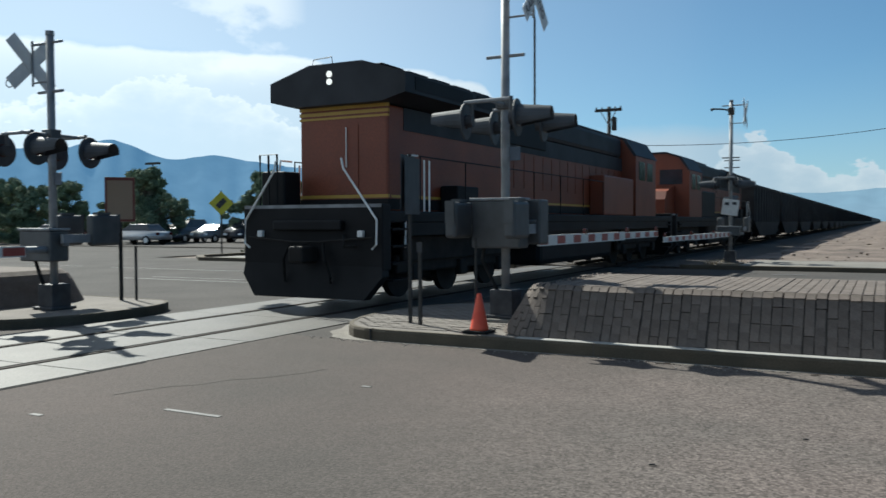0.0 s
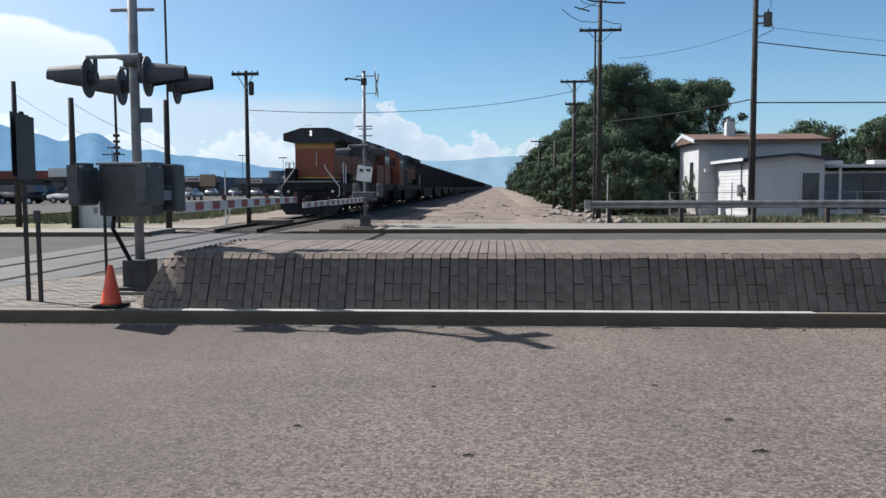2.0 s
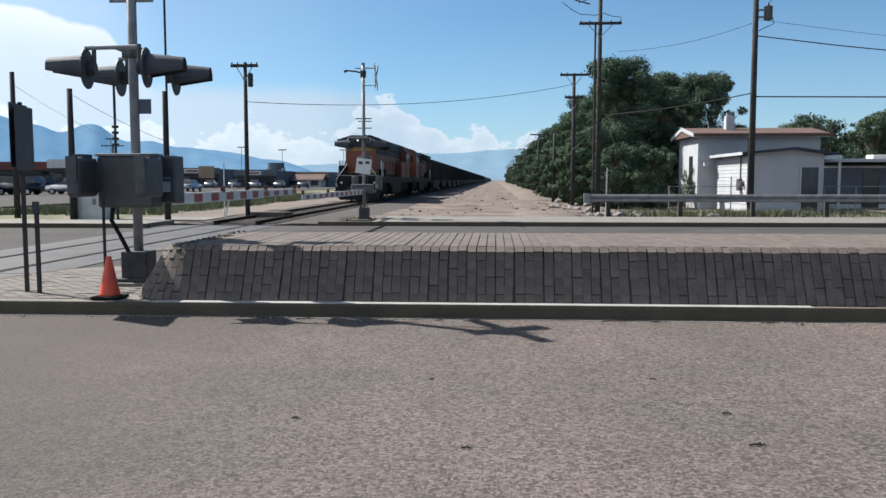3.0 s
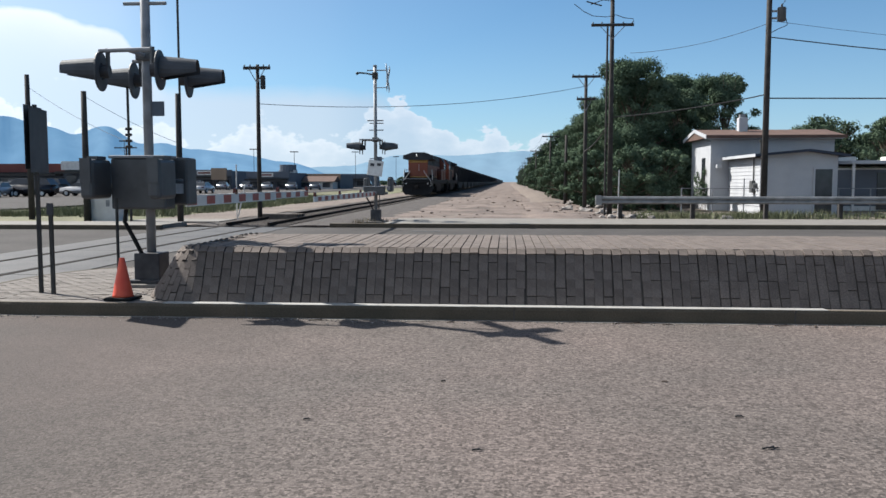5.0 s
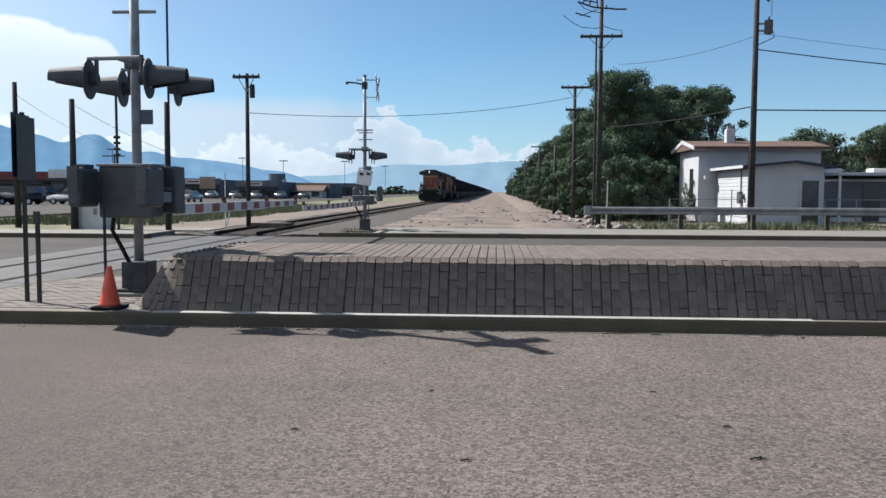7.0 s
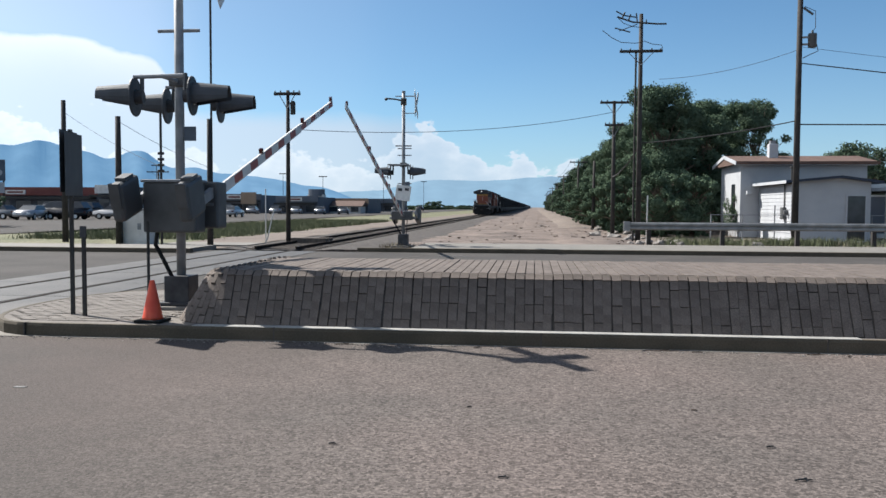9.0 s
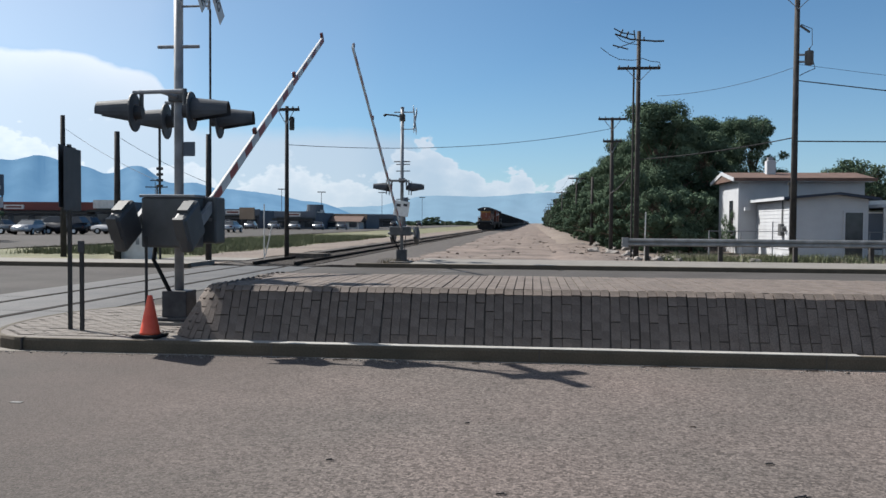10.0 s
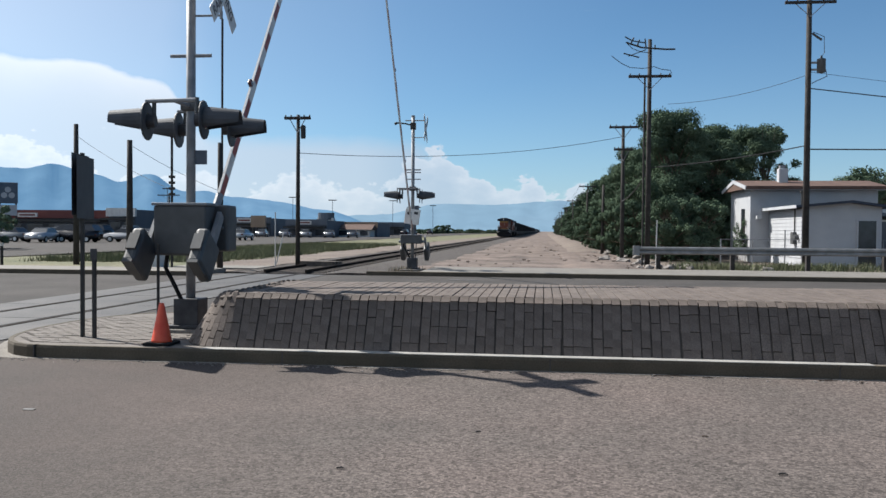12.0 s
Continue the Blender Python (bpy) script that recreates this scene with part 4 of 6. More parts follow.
    prism(bm, [(-1.0, 3.66), (-1.52, 3.79), (-1.52, 4.15), (-0.6, 4.43), (0.6, 4.43), (1.52, 4.15), (1.52, 3.79), (1.0, 3.66)], 1, 0.95, 6.7)
    part("radiator_roof", bm, M["loco_roof"], L, "dark flared radiator housing")
    for k in range(5):
        part("radiator_fan", boxes((-0.7, 0.7, 1.5 + k * 1.0, 2.3 + k * 1.0, 4.425, 4.47), bevel=0.02), M["loco_black"], L)
    for s in (-1, 1):
        for k in range(2):
            part("radiator_grille", boxes((s * 1.37 - 0.16, s * 1.37 + 0.16, 1.3 + k * 2.6, 3.7 + k * 2.6, 3.86, 4.1)), M["loco_black"], L)
    # roof clutter: exhaust hump, equipment, horn
    part("exhaust", boxes((-0.5, 0.5, 9.4, 10.6, 4.3, 4.48), bevel=0.04), M["loco_black"], L)
    part("dynamic_brake", boxes((-0.85, 0.85, 12.0, 15.4, 4.3, 4.42), bevel=0.05), M["loco_black"], L)
    part("lift_handle", tubes(([(-0.55, 1.0, 4.42), (-0.52, 1.0, 4.54), (-0.1, 1.0, 4.56), (-0.08, 1.0, 4.42)], 0.012), n=6), M["silver"], L)
    # hood doors along the side
    for s in (-1, 1):
        for k in range(15):
            y = 6.4 + k * 0.66
            part("hood_door", boxes((s * 1.003 - 0.008, s * 1.003 + 0.008, y + 0.02, y + 0.62, 2.3, 3.15)), M["loco_orange"], L)
        part("air_inlet", boxes((s * 1.0 - 0.05, s * 1.0 + 0.05, 6.7, 9.2, 3.35, 4.0), bevel=0.02), M["loco_black"], L)
        part("inverter_box", boxes((s * 1.24 - 0.24, s * 1.24 + 0.24, 13.0, 16.4, 1.66, 2.9), bevel=0.05), M["loco_orange"] if s > 0 else M["loco_black"], L)
        part("side_box", boxes((s * 1.22 - 0.2, s * 1.22 + 0.2, 3.2, 4.2, 1.66, 2.2), bevel=0.03), M["loco_black"], L)
    # cab and nose
    bm = bmesh.new()
    prism(bm, [(-1.5, 1.66), (-1.5, 3.7), (-1.1, 4.3), (-0.5, 4.5), (0.5, 4.5), (1.1, 4.3), (1.5, 3.7), (1.5, 1.66)], 1, 16.6, 19.4)
    part("cab", bm, M["loco_orange"], L, "orange driver's cab")
    bm = bmesh.new()
    prism(bm, [(-1.53, 3.72), (-1.13, 4.33), (-0.5, 4.53), (0.5, 4.53), (1.13, 4.33), (1.53, 3.72), (1.45, 3.7), (1.05, 4.27), (0.5, 4.46), (-0.5, 4.46), (-1.05, 4.27), (-1.45, 3.7)], 1, 16.55, 19.5)
    part("cab_roof", bm, M["loco_roof"], L)
    for s in (-1, 1):
        for y0 in (17.0, 18.1):
            part("cab_window", boxes((s * 1.5 - 0.012, s * 1.5 + 0.012, y0, y0 + 0.8, 2.9, 3.55)), M["window"], L, "dark cab side window")
        part("windscreen", boxes((s * 0.7 - 0.5, s * 0.7 + 0.5, 19.39, 19.42, 3.1, 3.75)), M["window"], L)
    bm = bmesh.new()
    prism(bm, [(19.4, 1.66), (19.4, 3.05), (20.9, 2.75), (21.2, 2.4), (21.2, 1.66)], 0, -0.85, 0.85)
    part("nose", bm, M["loco_orange"], L)
    # tail headlights, ladder rungs, handrails
    for z in (4.09, 4.23):
        part("headlight", tubes(([(-0.12, 0.93, z), (-0.12, 0.99, z)], 0.06), n=12), M["tail_light"], L, "round tail headlight")
    part("hood_end_door", boxes((-0.35, 0.35, 1.185, 1.2, 2.0, 3.3)), M["loco_orange"], L)
    part("grab_iron", tubes(([(0.1, 1.16, 2.5), (0.1, 1.16, 3.25)], 0.012), n=6), M["silver"], L)
    for s in (-1, 1):
        r = 0.02
        part("handrail", tubes(([(s * 0.72, 0.1, 2.58), (s * 0.76, 0.1, 2.4), (s * 1.44, 0.1, 1.5), (s * 1.44, 0.08, 1.08), (s * 1.34, 0.1, 1.0)], r), n=8), M["silver"], L, "bent silver handrail")
        part("handrail", tubes(([(s * 1.45, 1.5, 2.68), (s * 1.45, 1.15, 2.68), (s * 1.45, 1.1, 2.45), (s * 1.5, 0.98, 1.9), (s * 1.5, 0.95, 1.0)], r), n=8), M["silver"], L, "bent silver handrail")
        part("handrail", tubes(([(s * 1.45, 1.6, 2.68), (s * 1.45, 16.3, 2.68)], 0.014), *[([(s * 1.45, y, 1.66), (s * 1.45, y, 2.68)], 0.014) for y in (1.6, 3.5, 5.4, 7.3, 9.2, 11.1, 13.0, 14.9, 16.3)], n=6), M["loco_black"], L)
    for s in (-1, 1):
        part("handrail", tubes(([(s * 1.45, 1.75, 1.66), (s * 1.45, 1.75, 2.62)], 0.02), ([(s * 1.45, 1.95, 1.66), (s * 1.45, 1.95, 2.62)], 0.02), n=6), M["silver"], L, "short silver grab rail")
    part("handrail", tubes(([(-1.25, 0.3, 1.7), (-1.25, 0.3, 2.72), (-0.85, 0.3, 2.72), (-0.85, 0.3, 1.7)], 0.02), ([(-1.05, 0.3, 1.7), (-1.05, 0.3, 2.72)], 0.02), n=6), M["loco_black"], L)
    part("brake_hose", tubes(([(0.35, 0.05, 1.1), (0.45, -0.05, 0.8), (0.55, -0.02, 0.5), (0.5, 0.05, 0.4)], 0.03), ([(-0.35, 0.05, 1.1), (-0.45, -0.05, 0.8), (-0.5, 0.05, 0.4)], 0.03), ([(0.75, 0.1, 1.25), (0.85, -0.02, 1.05), (1.05, 0.05, 1.05)], 0.025)), M["rubber"], L)
    for s in (-1, 1):
        part("ditch_light", boxes((s * 1.1 - 0.06, s * 1.1 + 0.06, 0.08, 0.2, 1.2, 1.32), bevel=0.02), M["silver"], L)
    return L


def coal_car():
    C = thing("coal_car", "dark steel coal gondola car heaped with black coal", "coal car", group="coal train")
    bm = bmesh.new()
    prism(bm, [(0.5, 1.5), (0.4, 3.78), (15.7, 3.78), (15.6, 1.5), (12.6, 0.45), (3.5, 0.45)], 0, -1.53, 1.53)
    part("body", bm, M["hopper"], C, "dark steel tub body")
    part("top_chord", boxes((-1.58, -1.48, 0.35, 15.75, 3.70, 3.86), (1.48, 1.58, 0.35, 15.75, 3.70, 3.86), (-1.58, 1.58, 0.35, 0.45, 3.70, 3.86), (-1.58, 1.58, 15.65, 15.75, 3.70, 3.86)), M["hopper"], C)
    for s in (-1, 1):
        for k in range(11):
            y = 1.1 + k * 1.39
            part("rib", boxes((s * 1.55 - 0.035, s * 1.55 + 0.035, y - 0.06, y + 0.06, 1.4, 3.72)), M["hopper"], C)
    bm = bmesh.new()
    prism(bm, [(-1.46, 3.8), (-0.8, 3.98), (0, 4.06), (0.8, 3.98), (1.46, 3.8)], 1, 0.5, 15.6)
    part("coal_load", bm, M["coal"], C, "heaped black coal")
    part("sill", boxes((-0.3, 0.3, -0.2, 16.3, 0.85, 1.15)), M["truck_frame"], C)
    for yy in (2.2, 13.9):
        bogie(C, yy, 2, 1.75)
    return C


def far_coal_car():
    C = thing("coal_car", "dark distant coal gondola car heaped with black coal", "coal car", group="coal train")
    bm = bmesh.new()
    prism(bm, [(0.5, 1.5), (0.4, 3.78), (15.7, 3.78), (15.6, 1.5), (12.6, 0.45), (3.5, 0.45)], 0, -1.53, 1.53)
    part("body", bm, M["hopper"], C, "dark steel tub body")
    bm = bmesh.new()
    prism(bm, [(-1.46, 3.8), (-0.8, 3.98), (0, 4.06), (0.8, 3.98), (1.46, 3.8)], 1, 0.5, 15.6)
    part("coal_load", bm, M["coal"], C, "heaped black coal")
    for yy in (2.2, 13.9):
        part("bogie", boxes((-1.12, 1.12, yy - 1.4, yy + 1.4, 0.05, 0.95), bevel=0.05), M["truck_frame"], C)
    return C


def tail_y(t):
    """Where the train's rear end is along the track."""
    return 12.0 + 14.2 * t + 0.08 * t * t


loco_tail = locomotive()
loco_lead = copy_thing(loco_tail, pose(0, 0, 0))
first_car = coal_car()
cars = [first_car] + [copy_thing(first_car, pose(0, 0, 0)) for k in range(31)]
far_car = far_coal_car()
cars += [far_car] + [copy_thing(far_car, pose(0, 0, 0)) for k in range(61)]
TRAIN = [(loco_tail, 0.0, 0), (loco_lead, 44.9, 180)] + [(c, 45.3 + 16.35 * k, 0) for k, c in enumerate(cars)]


# ---- poles and wires ----
def sag(a, b, drop, n=14):
    a, b = Vector(a), Vector(b)
    return [a.lerp(b, i / n) - Vector((0, 0, drop * 4 * (i / n) * (1 - i / n))) for i in range(n + 1)]


def utility_pole(x, y, top, r, arms, label, z=0.0, transformer=False, lean=0.0):
    t = thing("utility_pole", label, "utility pole", pose(x, y, z, 0, lean, 0), group="utility poles")
    bm = bmesh.new()
    tube(bm, [(0, 0, -0.1), (0, 0, top * 0.5), (0, 0, top)], r, 12, r * 0.72)
    part("pole", bm, M["wood_pole"], t, smooth=True)
    for za, half in arms:
        arm = part("crossarm", boxes((-half, half, -r - 0.06, -r + 0.05, za - 0.06, za + 0.06), bevel=0.01), M["wood_pole"], t)
        part("brace", tubes(([(-half * 0.6, -r, za - 0.03), (0, -r, za - 0.62)], 0.018), ([(half * 0.6, -r, za - 0.03), (0, -r, za - 0.62)], 0.018), n=6), M["galv"], t)
        for k in (-0.92, -0.5, 0.5, 0.92):
            bm = bmesh.new()
            revolve(bm, [(0.012, za + 0.06), (0.03, za + 0.08), (0.035, za + 0.11), (0.02, za + 0.14)], 8, half * k, -r)
            part("insulator", bm, M["grey_paint"], arm)
    if transformer:
        bm = bmesh.new()
        revolve(bm, [(0.15, 0.0), (0.18, 0.03), (0.18, 0.52), (0.19, 0.55), (0.16, 0.6), (0.05, 0.62), (0.04, 0.74)], 16, 0.5, -0.1)
        c = part("transformer", bm, M["grey_paint"], t, "grey transformer can", smooth=True)
        c.matrix_basis = pose(0, 0, top - 4.15)
        part("bushing_lead", tubes(([(0.5, -0.1, top - 3.45), (0.62, -0.1, top - 3.3), (0.6, -0.1, top - 2.6), (0.15, -0.1, top - 2.4)], 0.015), n=6), M["wire"], t)
        part("bushing_lead", tubes(([(0.68, -0.1, top - 4.0), (0.75, -0.1, top - 4.3), (0.3, -0.1, top - 4.5), (0.12, -0.1, top - 4.6)], 0.02), n=6), M["wire"], t)
        part("cutout", tubes(([(0.1, -0.1, top - 2.45), (0.5, -0.12, top - 2.75)], 0.05), n=6), M["grey_paint"], t)
        for zb in (4.05, 3.75):
            part("transformer_bracket", boxes((0.1, 0.36, -0.14, -0.06, top - zb, top - zb + 0.08)), M["galv"], t)
    return t


utility_pole(11.3, 38.0, 12.6, 0.145, [(11.47, 1.06)], "tall brown wooden utility pole with crossarm and transformer", transformer=True)
big = utility_pole(4.76, 39.4, 10.35, 0.125, [(8.65, 0.96)], "tall dark wooden utility pole with crossarm and switchgear")
part("switch_arm", tubes(([(-1.1, -0.2, 10.2), (-0.4, -0.2, 9.95), (0.7, -0.2, 9.85), (1.1, -0.2, 9.85)], 0.04), ([(-0.9, -0.2, 10.1), (-0.75, -0.2, 10.4)], 0.035), ([(-0.6, -0.2, 10.0), (-0.5, -0.2, 10.3)], 0.035), ([(-1.2, -0.2, 9.7), (-0.5, -0.2, 9.5)], 0.03)), M["dark_post"], big)
part("conduit", tubes(([(-0.24, -0.1, 0), (-0.22, -0.1, 8.6)], 0.045)), M["wood_pole"], big)
part("jumper", tubes(([(-1.75, -0.2, 9.6), (-1.3, -0.2, 9.25), (-0.9, -0.2, 9.05), (-0.3, -0.2, 9.0), (0.1, -0.2, 9.05)], 0.016), ([(0.1, -0.2, 9.1), (0.5, -0.2, 8.95), (0.9, -0.2, 8.9), (0.95, -0.2, 8.75)], 0.016), ([(-1.1, -0.2, 10.2), (-0.8, -0.2, 9.9), (-0.4, -0.2, 9.75), (0, -0.2, 9.7)], 0.016), n=6), M["wire"], big)
part("switch_arm", tubes(([(-1.15, -0.22, 10.45), (-0.8, -0.22, 10.25), (-0.2, -0.22, 10.15)], 0.03), ([(-1.0, -0.25, 9.55), (-0.2, -0.2, 9.85)], 0.02), ([(-0.2, -0.2, 9.95), (-0.25, -0.2, 10.35)], 0.03), ([(0.2, -0.2, 9.85), (0.2, -0.2, 10.05)], 0.03), n=6), M["dark_post"], big)
part("marker_stake", tubes(([(0.35, -0.3, 0), (0.38, -0.3, 2.1)], 0.03)), M["board"], big)
utility_pole(4.25, 46.4, 7.3, 0.115, [(7.2, 0.76), (6.0, 0.5)], "dark wooden pole with two short crossarms beside the trees")
utility_pole(4.1, 59.5, 4.8, 0.12, [], "short dark wooden pole stub beside the trees", lean=0.5)
for k in range(7):
    utility_pole(4.5 + 0.05 * k, 89 + 42 * k, 6.4 + 0.1 * k, 0.12, [(6.25, 0.9)], "dark wooden pole of the line along the track", lean=0.6 * (-1) ** k)
utility_pole(-10.25, 34.3, 6.35, 0.1, [(6.2, 0.56)], "dark wooden utility pole with crossarm beside the tracks", transformer=False)
bm = bmesh.new()
revolve(bm, [(0.09, 0.0), (0.11, 0.04), (0.11, 0.5), (0.06, 0.56)], 10)
can = tagged(part("pole_can", bm, M["dark_post"]), "small dark can strapped to the utility pole", "pole can")
can.matrix_basis = pose(-10.02, 34.25, 5.35)
utility_pole(-16.0, 31.0, 4.97, 0.14, [], "bare dark wooden pole stub on the west verge")
utility_pole(-19.39, 33.0, 5.87, 0.13, [], "bare dark wooden pole stub behind the median sign")
utility_pole(-12.36, 31.0, 4.85, 0.1, [], "grey pole stub behind the signal mast")
whip = thing("radio_mast", "thin dark antenna mast behind the signal", "antenna mast", pose(-12.3, 31.1, 0))
part("tube", tubes(([(0, 0, 0), (0, 0, 9.6)], 0.045)), M["dark_post"], whip)
part("tip", tubes(([(0, 0, 9.6), (0, 0, 9.9)], 0.015)), M["dark_post"], whip)
ladder = thing("ladder_mast", "slim dark lattice rod with cups behind the signal", "antenna mast", pose(-14.05, 30.5, 0))
part("tube", tubes(([(0, 0, 0), (0, 0, 5.6)], 0.05)), M["dark_post"], ladder)
for k in range(4):
    part("cup", boxes((-0.12, 0.12, -0.05, 0.05, 2.8 + k * 0.22, 2.9 + k * 0.22), bevel=0.02), M["dark_post"], ladder)
utility_pole(-71.7, 100, 7.9, 0.16, [(7.6, 1.4), (6.9, 1.1)], "far wooden utility pole by the shopping strip")
utility_pole(-45.5, 98, 5.8, 0.15, [(5.6, 1.4)], "far wooden utility pole by the shopping strip")


def wire(points, r=0.018, label="black overhead wire sagging between poles"):
    bm = bmesh.new()
    tube(bm, points, r, 5)
    tagged(part("overhead_wire", bm, M["wire"]), label, "wire", group="overhead wires")


wire(sag((11.4, 38, 7.8), (60, 40, 7.9), 1.6), 0.025)
wire(sag((11.4, 38, 5.18), (60, 38, 5.2), 0.12), 0.03)
wire(sag((4.8, 39.4, 4.5), (11.3, 38, 5.35), 0.12), 0.026)
wire(sag((4.2, 46.4, 3.2), (4.8, 39.4, 4.5), 0.25), 0.03)
wire(sag((5.6, 39.4, 7.4), (11.3, 38, 8.4), 0.25), 0.01)
wire(sag((-10.2, 34.3, 4.75), (4.2, 46.4, 6.7), 0.5), 0.013)
wire(sag((-16, 31, 4.8), (-12.36, 31, 3.0), 0.1), 0.008)
wire(sag((-19.39, 33, 5.4), (-14.0, 30.5, 3.0), 0.15), 0.008)
wire(sag((11.4, 38, 8.5), (60, 60, 9.5), 0.8), 0.009)
for dx in (-0.7, 0.7):
    for k in range(6):
        wire(sag((4.5 + dx + 0.05 * k, 89 + 42 * k, 6.5), (4.55 + dx + 0.05 * k, 131 + 42 * k, 6.6), 0.4, 8), 0.012)

# ---- guard rail ----
guard = thing("guard_rail", "weathered galvanised steel guard rail on short posts", "guard rail")
bm = bmesh.new()
prof = [(0.0, 0.66), (-0.05, 0.70), (-0.05, 0.76), (0.0, 0.81), (-0.05, 0.86), (-0.05, 0.92), (0.0, 0.97), (0.015, 0.97), (-0.03, 0.915), (-0.03, 0.865), (0.015, 0.81), (-0.03, 0.755), (-0.03, 0.705), (0.015, 0.66)]
prism(bm, [(34.0 + y, z) for y, z in prof], 0, 3.75, 48)
part("rail_beam", bm, M["rail_galv"], guard)
bm = bmesh.new()
prism(bm, [(33.93, 0.62), (33.93, 1.0), (34.05, 1.0), (34.05, 0.62)], 0, 3.55, 3.8)
part("end_shoe", bm, M["rail_galv"], guard)
for k in range(13):
    part("post", boxes((4.55 + 2.85 * k - 0.08, 4.55 + 2.85 * k + 0.08, 34.03, 34.22, -0.1, 0.92), bevel=0.01), M["wood_pole"], guard)

# ---- white building ----
house = thing("white_building", "white stucco building with brown shingle roof and lean-to annex", "building", pose(0, 0, 0))
HY = 48.0
part("wall", boxes((11.33, 18.0, HY, HY + 4.8, -0.06, 3.95)), M["stucco"], house, "white stucco wall")
bm = bmesh.new()
prism(bm, [(HY - 0.6, 3.96), (HY - 0.6, 4.08), (HY + 2.4, 4.56), (HY + 5.4, 4.08), (HY + 5.4, 3.96)], 0, 10.95, 18.4)
part("roof", bm, M["roof_brown"], house, "brown shingle roof")
bm = bmesh.new()
prism(bm, [(HY - 0.62, 3.9), (HY - 0.62, 4.1), (HY + 2.4, 4.58), (HY + 5.42, 4.1), (HY + 5.42, 3.9), (HY + 2.4, 4.38)], 0, 10.90, 10.945)
part("gable_trim", bm, M["stucco"], house, "white gable board")
bm = bmesh.new()
prism(bm, [(HY + 0.01, 3.945), (HY + 0.01, 3.955), (HY + 2.4, 4.5), (HY + 4.79, 3.955), (HY + 4.79, 3.945)], 0, 11.33, 11.4)
part("gable", bm, M["stucco"], house)
part("fascia", boxes((10.95, 18.44, HY - 0.64, HY - 0.602, 3.93, 4.1)), M["roof_brown"], house)
part("soffit", boxes((11.0, 18.3, HY - 0.58, HY - 0.002, 3.90, 3.95)), M["stucco"], house)
AY = HY - 6.0
part("annex_wall", boxes((12.33, 15.95, AY, HY - 0.002, -0.06, 2.72)), M["stucco"], house, "white clapboard annex wall")
for k in range(12):
    bm = bmesh.new()
    z = 0.35 + k * 0.19
    prism(bm, [(12.328, z), (12.295, z), (12.315, z + 0.185), (12.328, z + 0.185)], 1, AY, HY - 0.01)
    part("clapboard", bm, M["stucco"], house)
bm = bmesh.new()
prism(bm, [(11.95, 2.76), (11.95, 2.88), (14.5, 3.12), (16.4, 2.86), (16.4, 2.74), (14.5, 3.0)], 1, AY - 0.4, HY - 0.01)
part("annex_roof", bm, M["roof_navy"], house, "dark navy low-pitched roof")
part("eave_board", boxes((11.91, 11.946, AY - 0.42, HY - 0.02, 2.74, 2.89)), M["stucco"], house, "pale eave board")
bm = bmesh.new()
prism(bm, [(12.33, 2.715), (12.33, 2.8), (14.5, 3.0), (15.95, 2.8), (15.95, 2.715)], 1, AY, AY + 0.1)
part("annex_gable", bm, M["stucco"], house)
door = part("door", boxes((14.88, 15.69, AY - 0.05, AY - 0.005, 0.0, 2.15)), M["window"], house, "dark glazed door")
part("frame", boxes((14.80, 14.88, AY - 0.07, AY - 0.005, 0, 2.22), (15.69, 15.77, AY - 0.07, AY - 0.005, 0, 2.22), (14.88, 15.69, AY - 0.07, AY - 0.005, 2.15, 2.22)), M["stucco"], door)
part("meter_box", boxes((12.12, 12.294, AY + 0.75, AY + 1.2, 1.0, 1.6), bevel=0.02), M["grey_paint"], house)
part("meter", tubes(([(12.1, AY + 0.5, 1.35), (12.294, AY + 0.5, 1.35)], 0.12), n=12), M["grey_paint"], house)
part("conduit", tubes(([(12.25, AY + 0.95, 1.6), (12.25, AY + 0.95, 2.74)], 0.035)), M["grey_paint"], house)
part("vent_pipe", tubes(([(12.6, AY + 1.0, 2.9), (12.6, AY + 1.0, 3.55)], 0.05)), M["dark_post"], house)
part("vent_cap", tubes(([(12.6, AY + 1.0, 3.5), (12.6, AY + 1.0, 3.64)], 0.1), n=10), M["dark_post"], house)
part("side_window", boxes((11.30, 11.328, HY + 1.2, HY + 2.0, 1.0, 2.9)), M["window"], house)
vent = part("roof_cooler", boxes((13.2, 13.7, HY + 1.4, HY + 1.9, 4.3, 5.2), bevel=0.04), M["stucco"], house, "white rooftop cooler")
part("cooler_cap", boxes((13.28, 13.58, HY + 1.5, HY + 1.8, 5.2, 5.38)), M["galv"], vent)
part("floodlight", boxes((11.6, 11.85, HY - 0.4, HY - 0.1, 2.3, 2.5), (11.7, 11.75, HY - 0.15, HY + 0.01, 2.36, 2.42)), M["stucco"], house)

trailer = thing("low_building", "long pale low building with flat roof and roof units", "building")
part("wall", boxes((18.1, 44, HY + 0.2, HY + 8, -0.06, 2.3)), M["board"], trailer)
part("roof", boxes((18.45, 44.4, HY - 1.2, HY + 8.3, 2.5, 2.68), bevel=0.02), M["stucco"], trailer)
# thin dark sheet stands for the shade under the porch roof
part("shade_wall", boxes((18.2, 44, HY + 0.16, HY + 0.198, 0.2, 2.2)), M["far_building"], trailer, "dark sheet painted in for the porch shade on the wall")
for k in range(5):
    part("porch_post", boxes((18.6 + k * 3.2, 18.72 + k * 3.2, HY - 1.1, HY - 0.98, -0.06, 2.5)), M["board"], trailer)
    part("roof_unit", boxes((18.6 + k * 2.7, 19.6 + k * 2.7, HY + 1, HY + 2, 2.68, 2.95), bevel=0.05), M["board"], trailer)
